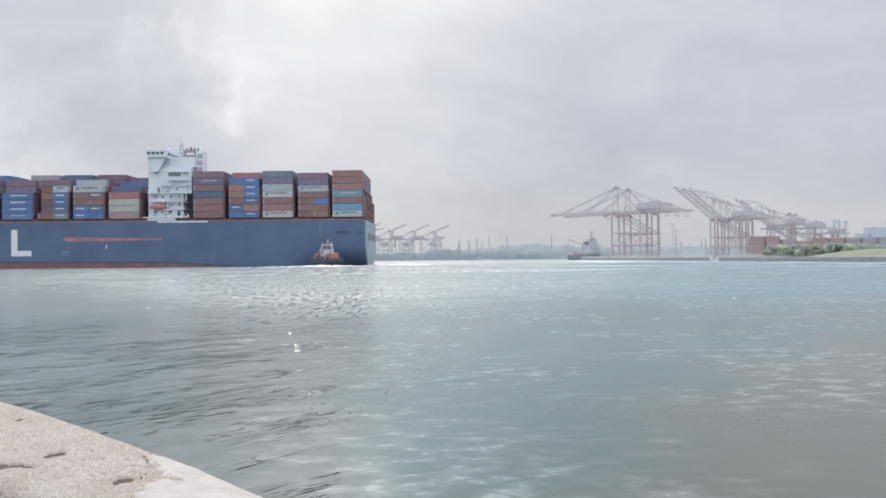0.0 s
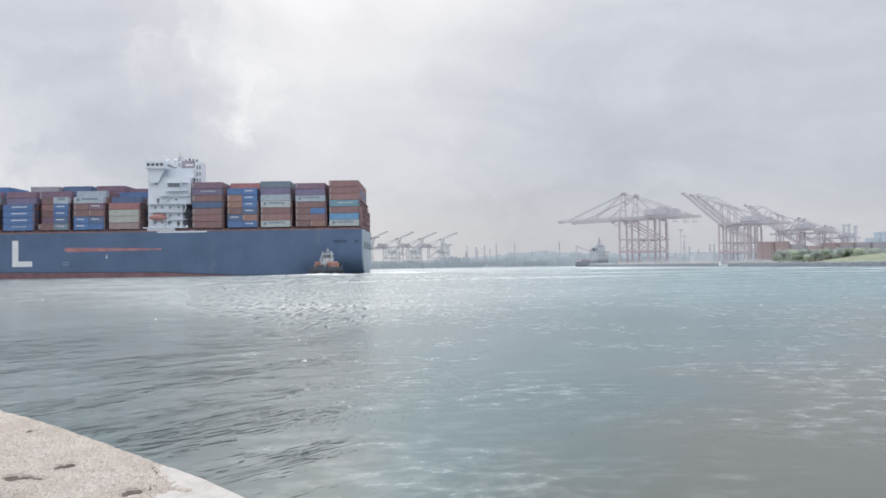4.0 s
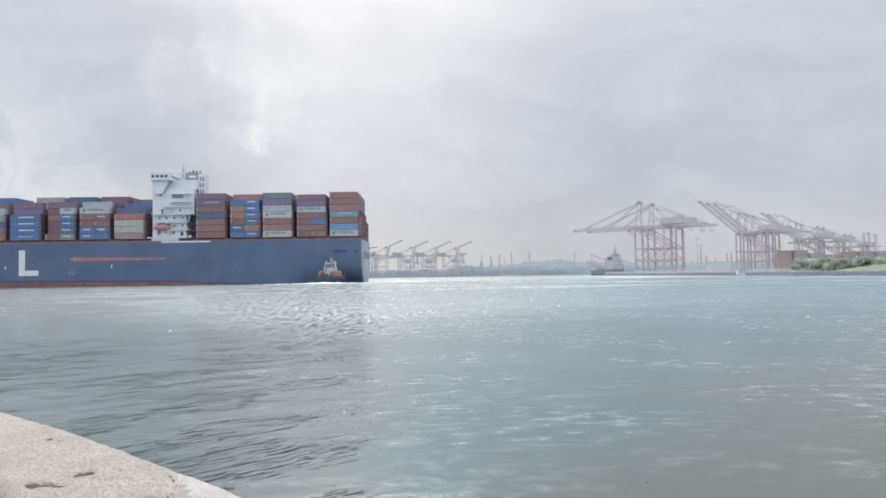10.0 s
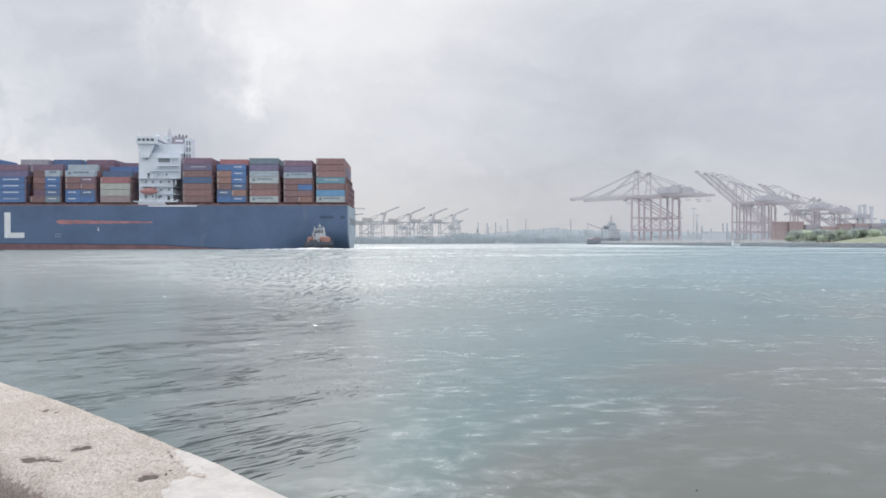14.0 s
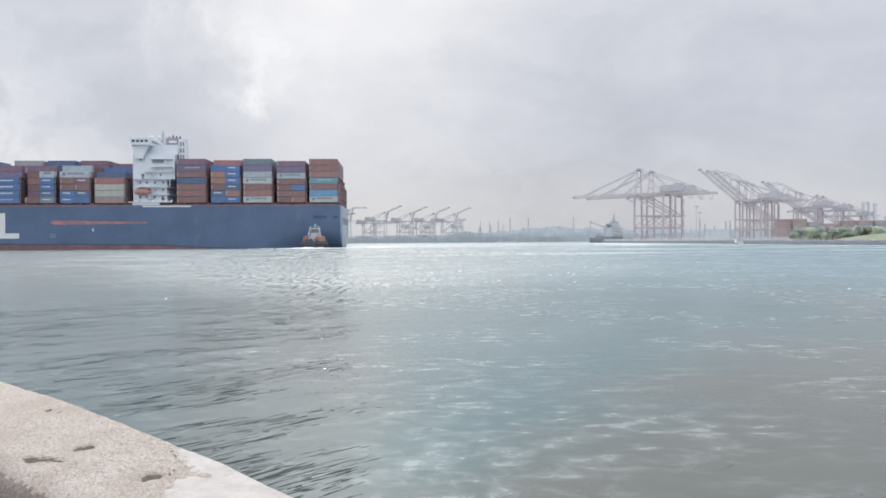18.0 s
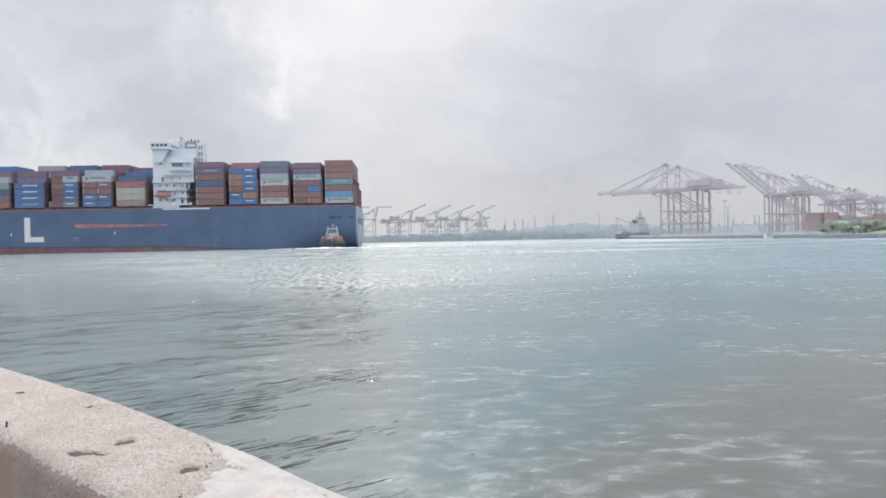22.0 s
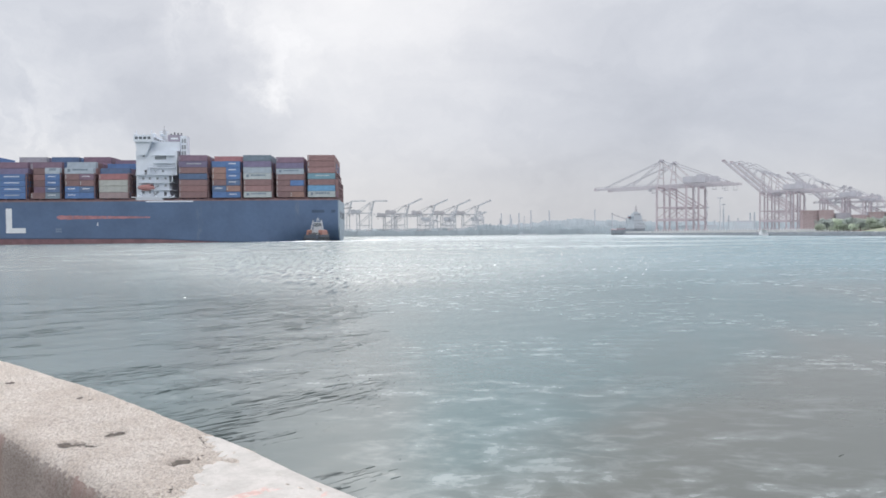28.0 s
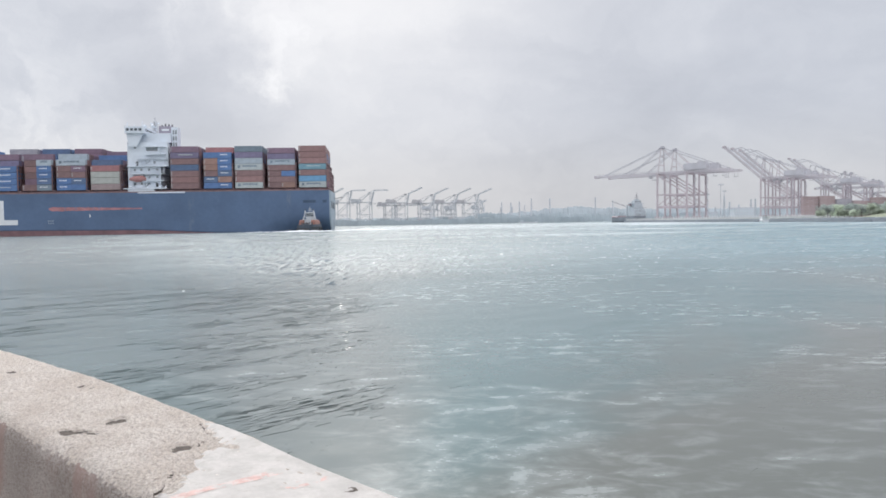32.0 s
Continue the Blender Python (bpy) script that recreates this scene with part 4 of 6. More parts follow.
    tube(bm, (1.4, 30, 15.5), (6.0, 31, 16.0), 0.16)
    part("stern_spar", bm, "dark", ship)

    # ---- deckhouse: x 70..88 ahead of the stern stack
    W = "shipwhite"

    def blk(name, s0, s1, y0, y1, z0, z1, m=W, label=""):
        return bars(name, ship, m, [(-s1, -s0, y0, y1, z0, z1)], label)

    lower = blk("deckhouse", 73.4, 87.6, 2.2, 33.5, 17.6, 29.6, W, "white painted accommodation block")
    blk("deckhouse_upper", 70.0, 87.6, 2.2, 33.5, 29.6, 40.6)
    blk("deckhouse_upper", 69.3, 84.8, 4.5, 12.0, 40.6, 44.8)
    blk("plinth", 75.7, 87.1, -0.3, 36.4, 17.6, 19.5)
    blk("boat_deck", 70.6, 88.9, -0.6, 36.6, 19.5, 19.9)
    for i, (s0, s1, z) in enumerate(((70.5, 87.6, 29.8), (72.0, 86.5, 26.4), (72.0, 86.5, 23.2), (70.5, 83.0, 33.0))):
        d = blk("deck_walkway", s0, s1, 0.6 + 0.5 * (i > 2), 35, z - 0.28, z)
        bm = bmesh.new()
        for s in np.arange(s0, s1 + 0.1, 1.6):
            tube(bm, (-s, 0.7 + 0.5 * (i > 2), z), (-s, 0.7 + 0.5 * (i > 2), z + 1.1), 0.05, 5)
        for h in (0.55, 1.1):
            tube(bm, (-s0, 0.7 + 0.5 * (i > 2), z + h), (-s1, 0.7 + 0.5 * (i > 2), z + h), 0.05, 5)
        part("railing", bm, W, d)
        for s in (s0 + 1.2, (s0 + s1) / 2, s1 - 1.2):
            bars("walkway_support", d, W, [(-s - 0.15, -s + 0.15, 0.8 + 0.5 * (i > 2), 1.1 + 0.5 * (i > 2), z - 3.0, z - 0.28)])
    # side windows and doors
    for z in (22.0, 25.0, 28.2, 31.4, 38.2):
        for s in ((84.6, 81.8, 78.5, 75.0) if z < 30 else (84.2,) if z > 38 else (79.5, 76.0)):
            bars("window", lower, "porthole_glass", [(-s - 0.45, -s + 0.45, 2.14, 2.4, z - 0.5, z + 0.5)])
    for s, z in ((83.5, 29.9), (79.6, 20.5), (75.2, 20.5)):
        bars("door", lower, "dark", [(-s - 0.5, -s + 0.5, 2.12, 2.4, z, z + 2.0)])
    # sloping ladders
    for s0, z0, s1, z1 in ((72.5, 20.4, 75.5, 23.0), (80.5, 23.2, 77.5, 26.2), (74, 26.4, 77, 29.6), (81, 29.8, 78, 32.8)):
        bm = bmesh.new()
        for y in (1.3, 2.0):
            beam(bm, (-s0, y, z0), (-s1, y, z1), 0.12, 0.3)
        for i in range(9):
            t = i / 8
            box(bm, -(s0 + (s1 - s0) * t) - 0.12, -(s0 + (s1 - s0) * t) + 0.12, 1.3, 2.0, z0 + (z1 - z0) * t - 0.03, z0 + (z1 - z0) * t + 0.03)
        part("ladder", bm, W, lower)
    # bridge wing deck with raked supports
    br = blk("bridge", 79.5, 87.6, -0.4, 36.6, 44.2, 47.2, W, "white wheelhouse with dark windows")
    bars("bridge_window", br, "glass", [(-87.66, -87.4, 1 + i * 2.4, 2.9 + i * 2.4, 45.3, 46.5) for i in range(14)])
    for s in (86.4, 84.6, 82.8, 81.0):
        bars("bridge_side_window", br, "glass", [(-s - 0.65, -s + 0.65, -0.46, -0.2, 45.3, 46.4)])
    bm = bmesh.new()
    prof = [(-87.2, 44.2), (-80.2, 44.2), (-83.0, 38.4), (-86.2, 38.4), (-87.1, 42.4)]
    a = [bm.verts.new((x, 0.6, z)) for x, z in prof]
    b = [bm.verts.new((x, 1.3, z)) for x, z in prof]
    bm.faces.new(a), bm.faces.new(b[::-1])
    for i in range(5):
        bm.faces.new((a[i], b[i], b[(i + 1) % 5], a[(i + 1) % 5]))
    part("wing_bracket", bm, W, br)
    for i in range(13):
        bars("bridge_aft_window", br, "glass", [(-79.6, -79.44, 2.2 + i * 2.5, 3.9 + i * 2.5, 45.4, 46.4)])
    bars("bridge_rail", br, W, [(-87.6, -87.5, -0.4, 36.6, 47.9, 48.05), (-79.6, -79.5, -0.4, 36.6, 47.9, 48.05)] + [(-87.6, -87.5, y, y + 0.12, 47.2, 48.0) for y in range(0, 37, 3)])
    # recess under the upper block: a big flat panel, its shade put in as colour
    bars("deck_recess", lower, "porthole_glass", [(-79.4, -74.6, 2.12, 2.4, 36.6, 38.2)], "dark panel standing in for the shaded recess below the bridge deck")
    bars("recess_canopy", lower, W, [(-79.8, -71.0, 0.6, 2.3, 38.2, 38.5), (-73.6, -73.3, 0.7, 1.0, 35.0, 38.2), (-79.8, -71.0, 0.6, 2.3, 34.8, 35.0)])
    # funnel casing aft of the house
    fun = blk("funnel_casing", 66.6, 69.4, 6, 11, 30, 47.6, "shipwhite", "white engine casing with louvres")
    for z in (45.4, 42.6, 39.8):
        bars("louvre", fun, "porthole_glass", [(-68.8, -68.1, 5.94, 6.2, z - 0.9, z + 0.9), (-67.7, -67.0, 5.94, 6.2, z - 0.9, z + 0.9)])
    bars("funnel", fun, "funnelpaint", [(-75.4, -69.6, 8, 13, 44.6, 48.4)], "dull mauve funnel block")
    bm = bmesh.new()
    for i in range(6):
        tube(bm, (-74.2 + i * 0.75, 9 + (i % 2) * 2.5, 48.3), (-74.1 + i * 0.75, 9 + (i % 2) * 2.5, 49.0 + 0.3 * (i % 3)), 0.32)
    part("exhaust_pipes", bm, "dark", fun)
    bars("funnel_band", fun, "lettering", [(-74.1, -70.9, 7.95, 8.1, 46.3, 47.1)])
    # radar mast
    bm = bmesh.new()
    for dx, dy in ((-0.9, -0.9), (0.9, -0.9), (0.9, 0.9), (-0.9, 0.9)):
        beam(bm, (-79.9 + dx, 18 + dy, 44.6), (-79.9 + dx * 0.35, 18 + dy * 0.35, 52.0), 0.6)
    for z in (46, 47.6, 49.2, 50.8):
        k = 1 - 0.65 * (z - 44.6) / 7.9
        box(bm, -79.9 - 1.0 * k, -79.9 + 1.0 * k, 18 - 1.0 * k, 18 + 1.0 * k, z - 0.12, z + 0.12)
    tube(bm, (-79.9, 18, 52), (-79.9, 18, 53.8), 0.25)
    part("radar_mast", bm, "cranefar", ship, "grey lattice radar mast")
    bars("radar_scanner", ship, W, [(-82.2, -77.8, 17.8, 18.2, 50.9, 51.3), (-81.2, -78.8, 16.4, 16.8, 49.0, 49.4)])
    for s, z, y in ((82.6, 50.6, 8), (86.8, 49.2, 1), (77.4, 50.0, 12), (84.8, 48.6, 4)):
        bm = bmesh.new()
        tube(bm, (-s, y, 46.8), (-s, y, z), 0.18)
        part("aerial", bm, W, ship)
    for s in (77.6, 80.8):
        bm = bmesh.new()
        bmesh.ops.create_icosphere(bm, subdivisions=2, radius=0.75, matrix=Matrix.Translation((-s, 6, 48.2)))
        tube(bm, (-s, 6, 47), (-s, 6, 47.8), 0.25)
        part("radome", bm, W, ship)
    # lifeboat in its davit
    bm = bmesh.new()
    bmesh.ops.create_uvsphere(bm, u_segments=20, v_segments=12, radius=1.0, matrix=Matrix.Translation((-83.0, 1.2, 24.0)) @ Matrix.Diagonal((3.9, 1.4, 1.35, 1)))
    box(bm, -82.8, -80.6, 0.3, 2.0, 24.7, 25.5)
    lb = part("lifeboat", bm, "lifeboat", ship, "orange enclosed lifeboat in white davits", True)
    for s in (80.9, 85.6):
        bm = bmesh.new()
        beam(bm, (-s, 1.8, 20.4), (-s, 0.2, 26.4), 0.3)
        beam(bm, (-s, 0.2, 26.4), (-s, -0.7, 25.9), 0.3)
        part("davit", bm, W, lb)
    for s in (86.4, 85.2, 79.0, 73.5, 71.2):
        bm = bmesh.new()
        tube(bm, (-s, 0.3, 19.8), (-s, 1.5, 20.3), 0.5, 10)
        part("liferaft_drum", bm, W, ship)
    bars("gangway", ship, "shipwhite", [(-82.7, -62.4, -1.0, -0.55, 17.5, 18.1), (-71.0, -70.7, -0.9, 0.1, 17.3, 18.0), (-64.5, -64.2, -0.9, 0.1, 17.3, 18.0)], "stowed pale gangway along the deck edge")
    for ob in ship.children:      # all that stands on the deck rises with it
        if ob.name.split(".")[0] in RAISED:
            ob.location.z += 0.3
    return ship


# ---------------------------------------------------------------- tug (x to its side, y towards its bow)
def build_tug():
    tug = thing("tugboat", "orange and black harbour tug with white wheelhouse, stern showing", "tugboat")
    plan = ((-14.2, 3.6), (-13.4, 4.7), (-11.5, 5.4), (-7, 5.8), (0, 5.9), (6, 5.5), (10, 4.2), (12.6, 2.4), (14.4, 0.5))
    bm = bmesh.new()
    loft(bm, [((-w * 0.7, y * 0.97, -1.4), (-w * 0.97, y, 0.6), (-w, y, 2.2 + 0.006 * max(0, y) ** 2), (w, y, 2.2 + 0.006 * max(0, y) ** 2), (w * 0.97, y, 0.6), (w * 0.7, y * 0.97, -1.4)) for y, w in plan])
    hull = part("hull", bm, "tughull", tug, "dark slate steel tug hull")
    for sx in (-1, 1):
        bm = bmesh.new()
        loft(bm, [((sx * w, y, 2.1), (sx * (w + 0.06), y, 3.15 + 0.01 * max(0, y) ** 2), (sx * (w - 0.25), y, 3.15 + 0.01 * max(0, y) ** 2), (sx * (w - 0.25), y, 2.1)) for y, w in plan])
        part("bulwark", bm, "tughull", tug, "dark slate bulwark")
        bm = bmesh.new()
        loft(bm, [((sx * (w + 0.02), y, 1.35), (sx * (w + 0.42), y, 1.5), (sx * (w + 0.42), y, 1.95), (sx * (w + 0.02), y, 2.1)) for y, w in plan[1:-1]])
        part("rubbing_strake", bm, "rubber", hull)
        for y, w in plan[2:7]:
            bm = bmesh.new()
            tube(bm, (sx * (w + 0.15), y, 1.0), (sx * (w + 0.6), y, 1.0), 0.62, 12)
            part("tyre_fender", bm, "rubber", hull)
        # engine casings with sloping shoulders
        bm = bmesh.new()
        loft(bm, [((sx * 2.75, y, 2.1), (sx * 2.75, y, 5.4 - k), (sx * 4.5, y, 5.4 - k), (sx * 5.3, y, 4.9 - k), (sx * 5.6, y, 2.1)) for y, k in ((-7.4, 0.5), (-7.0, 0.0), (-1.5, 0.0), (3.0, 0.0), (3.4, 0.4))])
        cas = part("engine_casing", bm, "tugorange", tug, "orange engine casing with sloping shoulder")
        bars("casing_door", cas, "dark", [(min(sx * 3.0, sx * 3.8), max(sx * 3.0, sx * 3.8), -7.72, -7.5, 2.3, 4.1)])
        # raked exhaust trunks
        bm = bmesh.new()
        beam(bm, (sx * 4.3, -2.6, 4.4), (sx * 2.75, -1.8, 9.9), 0.75, 0.95, 0.5)
        fn = part("funnel", bm, "tugwhite", tug, "raked white exhaust trunk")
        bm = bmesh.new()
        tube(bm, (sx * 2.78, -1.85, 9.8), (sx * 2.62, -1.75, 10.6), 0.26)
        part("exhaust", bm, "dark", fn)
        bm = bmesh.new()
        for y in np.arange(-6.0, 2.5, 1.4):
            tube(bm, (sx * 2.75, y, 5.9), (sx * 2.75, y, 7.0), 0.05, 5)
        tube(bm, (sx * 2.75, -6.0, 7.0), (sx * 2.75, 2.4, 7.0), 0.05, 5)
        part("railing", bm, "tugwhite", tug)
    for x in np.arange(-3.0, 3.1, 1.5):
        bm = bmesh.new()
        tube(bm, (x, -14.85, 1.1), (x, -14.2, 1.1), 0.68, 12)
        part("tyre_fender", bm, "rubber", hull)
    bars("stern_rail", tug, "tughull", [(-3.6, 3.6, -14.25, -14.0, 2.1, 3.1)])
    lower = bars("deckhouse", tug, "tugwhite", [(-2.68, 2.68, -4.6, 6.0, 2.1, 5.6)], "white deckhouse")
    bars("door", lower, "dark", [(-1.6, -0.7, -4.66, -4.4, 2.3, 4.3)])
    bars("porthole", lower, "glass", [(0.6, 1.2, -4.66, -4.4, 3.6, 4.3)])
    bm = bmesh.new()
    loft(bm, [((-2.3 * k, -2.6 * k, z), (-1.5 * k, -3.3 * k, z), (1.5 * k, -3.3 * k, z), (2.3 * k, -2.6 * k, z), (2.3 * k, 2.0, z), (1.4 * k, 3.0, z), (-1.4 * k, 3.0, z), (-2.3 * k, 2.0, z)) for z, k in ((5.6, 1.0), (6.9, 1.0))])
    wh = part("wheelhouse", bm, "tugwhite", tug, "white wheelhouse with dark windows all round")
    bm = bmesh.new()
    loft(bm, [((-2.24 * k, -2.54 * k, z), (-1.46 * k, -3.24 * k, z), (1.46 * k, -3.24 * k, z), (2.24 * k, -2.54 * k, z), (2.24 * k, 1.95, z), (1.36 * k, 2.94, z), (-1.36 * k, 2.94, z), (-2.24 * k, 1.95, z)) for z, k in ((6.88, 1.0), (8.6, 0.95))])
    part("window_band", bm, "glass", wh, "dark tinted wheelhouse windows")
    bm = bmesh.new()
    loft(bm, [((-2.5 * k, -2.8 * k, z), (-1.6 * k, -3.6 * k, z), (1.6 * k, -3.6 * k, z), (2.5 * k, -2.8 * k, z), (2.5 * k, 2.2, z), (1.5 * k, 3.2, z), (-1.5 * k, 3.2, z), (-2.5 * k, 2.2, z)) for z, k in ((8.58, 0.98), (8.75, 1.0), (9.0, 0.96))])
    part("roof", bm, "tugwhite", wh)
    for x, y in ((-2.2, -2.5), (-1.42, -3.2), (-0.5, -3.2), (0.5, -3.2), (1.42, -3.2), (2.2, -2.5)):
        bars("mullion", wh, "tugwhite", [(x - 0.09, x + 0.09, y - 0.06, y + 0.1, 6.9, 8.6)])
    bm = bmesh.new()
    beam(bm, (0, -0.6, 9.0), (0, -0.6, 11.6), 0.2)
    for z, w in ((9.8, 1.5), (10.7, 0.9)):
        beam(bm, (-w, -0.6, z), (w, -0.6, z), 0.14)
    for sx in (-1, 1):
        beam(bm, (sx * 1.4, 0.4, 9.0), (sx * 0.15, -0.5, 10.8), 0.13)
    mast = part("mast", bm, "tugwhite", tug, "white tripod signal mast")
    bars("radar", mast, "tugwhite", [(-0.95, 0.95, -0.9, -0.7, 10.05, 10.25)])
    bm = bmesh.new()
    tube(bm, (-1.4, -9.0, 3.0), (1.4, -9.0, 3.0), 0.85, 14)
    for x in (-1.5, 0, 1.5):
        tube(bm, (x - 0.08, -9.0, 3.0), (x + 0.08, -9.0, 3.0), 1.15, 14)
    part("towing_winch", bm, "dark", tug)
    bm = bmesh.new()
    for sx in (-1, 1):
        tube(bm, (sx * 0.8, -12.0, 2.1), (sx * 0.8, -12.0, 3.7), 0.22)
    tube(bm, (-1.2, -12.0, 3.3), (1.2, -12.0, 3.3), 0.18)
    part("tow_bitt", bm, "dark", tug)
    tug.scale = (0.64, 0.76, 0.92)
    return tug


def foam_glint_patch(name, length, width, seed, label, thick=1.1, size=1.0):
    """Churned water, and flecks for sun glints: a low lumpy sheet of many white clots."""
    rnd = random.Random(seed)
    bm = bmesh.new()
    for i in range(int(length * width * thick)):
        x = rnd.triangular(-length / 2, length / 2, length * 0.12)
        y = rnd.gauss(0, width / 4)
        r = size * rnd.uniform(0.25, 0.9) * (1 - abs(x) / length) * (1 + 0.8 * math.exp(-((x - length * 0.1) / (length * 0.16)) ** 2))
        n = 7
        top = bm.verts.new((x, y, 0.06 + r * rnd.uniform(0.25, 0.6)))
        ring = [bm.verts.new((x + r * 1.6 * math.cos(6.283 * k / n) * rnd.uniform(0.6, 1.3), y + r * math.sin(6.283 * k / n) * rnd.uniform(0.6, 1.3), -0.1)) for k in range(n)]
        for k in range(n):
            bm.faces.new((top, ring[k], ring[(k + 1) % n]))
    ob = part(name, bm, "foam", None, "", True)
    return tagged(ob, label, "foam", kind="stuff")


ship = build_ship()
tug = build_tug()
wake = foam_glint_patch("wake_foam", 46.0, 6.0, 4, "white churned wake under the tug's stern", 1.2, 0.85)
wake_ship = foam_glint_patch("stern_wash", 34.0, 9.0, 9, "white wash trailing from the ship's stern", 0.8, 0.8)
# the next two are white clots added in place of sun glints
streak = foam_glint_patch("foam_flecks", 220.0, 150.0, 13, "scattered white flecks standing in for sun glitter out in the channel", 0.10, 0.09)
streak.data.transform(Matrix.Diagonal((1.0, 1.0, 0.07, 1.0)))
specks = foam_glint_patch("foam_specks", 74.0, 90.0, 17, "small white specks standing in for sun glints off the quay", 0.045, 0.065)
specks.data.transform(Matrix.Diagonal((1.0, 1.0, 0.15, 1.0)))


# ---------------------------------------------------------------- quay cranes (x towards the water, y along the rails)
def build_crane(label, up, paint, grey, group, girder=44.0, apex=70.0, reach=70.0, back=38.0, gauge=30.0, width=18.0, fold=0.0, bold=1.0):
    """A ship-to-shore gantry crane; up: degrees by which its boom is raised."""
    cr = thing("quay_crane", label, "crane", group=group)
    xs, xl = gauge / 2, -gauge / 2
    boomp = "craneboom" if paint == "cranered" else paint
    hw = width / 2
    t = 1.5 * bold
    for x in (xs, xl):
        for y in (-hw, hw):
            bm = bmesh.new()
            beam(bm, (x, y, 1.6), (x, y * 0.92, girder), t, t * 1.1)
            lg = part("leg", bm, paint, cr)
            bm = bmesh.new()
            box(bm, x - 1.1, x + 1.1, y - 4.0, y + 4.0, 0.5, 1.8)
            for k in (-3, -1, 1, 3):
                tube(bm, (x - 0.4, y + k, 0.5), (x + 0.4, y + k, 0.5), 0.5, 8)
            part("bogie", bm, paint, lg)
    for x in (xs, xl):
        bm = bmesh.new()
        beam(bm, (x, -hw, 11), (x, hw, 11), 1.5 * bold, 2.0)
        part("sill_beam", bm, paint, cr)
        bm = bmesh.new()
        beam(bm, (x, -hw, girder - 1), (x, hw, girder - 1), 1.4, 2.0)
        part("cross_beam", bm, paint, cr)
    for y in (-hw, hw):
        bm = bmesh.new()
        beam(bm, (xl, y, 11), (xs, y, 11), 1.4 * bold, 2.0)
        part("portal_beam", bm, paint, cr)
        bm = bmesh.new()
        beam(bm, (xl, y * 0.96, 23.0), (xs, y * 0.96, 23.0), 1.0 * bold, 1.3)
        part("tie_beam", bm, paint, cr)
        bm = bmesh.new()
        beam(bm, (xl, y * 0.96, 23.5), (xs, y * 0.93, girder - 1.5), 1.0 * bold)
        part("diagonal_brace", bm, paint, cr)
        bm = bmesh.new()
        beam(bm, (xl, y, 12), (xl + gauge / 2, y, 22.5), 0.6 * bold)
        beam(bm, (xs, y, 12), (xl + gauge / 2, y, 22.5), 0.6 * bold)
        part("k_brace", bm, paint, cr)
    # fixed girder, a trussed pair, with walkway
    for y in (-3.2, 3.2):
        bm = bmesh.new()
        beam(bm, (xl - back, y, girder + 1.0), (xs + 2, y, girder + 1.0), 1.1 * bold, 2.2 * bold)
        part("girder", bm, boomp, cr)
        bm = bmesh.new()
        box(bm, xl - back, xs + 2, y + (1.0 if y > 0 else -1.9), y + (1.9 if y > 0 else -1.0), girder + 0.2, girder + 0.35)
        for k in np.arange(xl - back, xs + 2, 4.0):
            box(bm, k, k + 0.12, y + (1.8 if y > 0 else -1.9), y + (1.9 if y > 0 else -1.8), girder + 0.3, girder + 1.5)
        box(bm, xl - back, xs + 2, y + (1.8 if y > 0 else -1.9), y + (1.9 if y > 0 else -1.8), girder + 1.4, girder + 1.55)
        part("walkway", bm, grey, cr)
    for k in np.arange(xl - back + 2, xs, 6.0):
        bm = bmesh.new()
        beam(bm, (k, -3.2, girder + 1.6), (k, 3.2, girder + 1.6), 0.5)
        part("girder_tie", bm, paint, cr)
    # mast over the seaside legs
    ax = xs - 1.5
    for y in (-1, 1):
        bm = bmesh.new()
        beam(bm, (xs, y * hw * 0.85, girder), (ax, y * 2.6, apex), 1.1 * bold, 1.2, 0.8)
        part("mast_leg", bm, boomp, cr)
        bm = bmesh.new()
        beam(bm, (xl + 4, y * 3.2, girder + 2), (ax, y * 2.4, apex - 0.6), 0.7 * bold)
        part("back_stay", bm, boomp, cr)
        bm = bmesh.new()
        beam(bm, (xl - back + 6, y * 3.0, girder + 2), (ax - 1, y * 2.2, apex), 0.45 * bold)
        part("tail_stay", bm, grey, cr)
    for z in (girder + 9, girder + 17):
        bm = bmesh.new()
        k = 1 - (z - girder) / (apex - girder)
        beam(bm, (xs - 1.5 * (1 - k), -2.6 - (hw * 0.85 - 2.6) * k, z), (xs - 1.5 * (1 - k), 2.6 + (hw * 0.85 - 2.6) * k, z), 0.8)
        part("mast_tie", bm, paint, cr)
    bm = bmesh.new()
    box(bm, ax - 2.6, ax + 2.6, -3.6, 3.6, apex - 0.4, apex)
    for x in (-2.5, -0.8, 0.8, 2.4):
        box(bm, ax + x - 0.1, ax + x + 0.1, -3.6, -3.4, apex, apex + 1.6)
    box(bm, ax - 1.6, ax + 1.6, -2.4, 2.4, apex, apex + 1.6)
    part("apex_platform", bm, grey, cr)
    # boom
    hinge = Vector((xs + 2, 0, girder + 1.0))
    a = radians(up)

    def along(d, lift=0.0, y=0.0):
        if fold:
            d1 = min(d, fold)
            p = hinge + Vector((math.cos(radians(76)), 0, math.sin(radians(76)))) * d1
            return p + Vector((math.cos(a), 0, math.sin(a))) * (d - d1) + Vector((0, y, lift))
        return hinge + Vector((math.cos(a) * d - math.sin(a) * lift, y, math.sin(a) * d + math.cos(a) * lift))

    knots = [0, fold, reach] if fold else [0, reach]
    for y in (-2.6, 2.6):
        bm = bmesh.new()
        for p, q in zip(knots, knots[1:]):
            beam(bm, along(p, 0, y), along(q, 0, y), 1.0 * bold, 2.0 * bold)
        bo = part("boom", bm, boomp, cr)
        bm = bmesh.new()
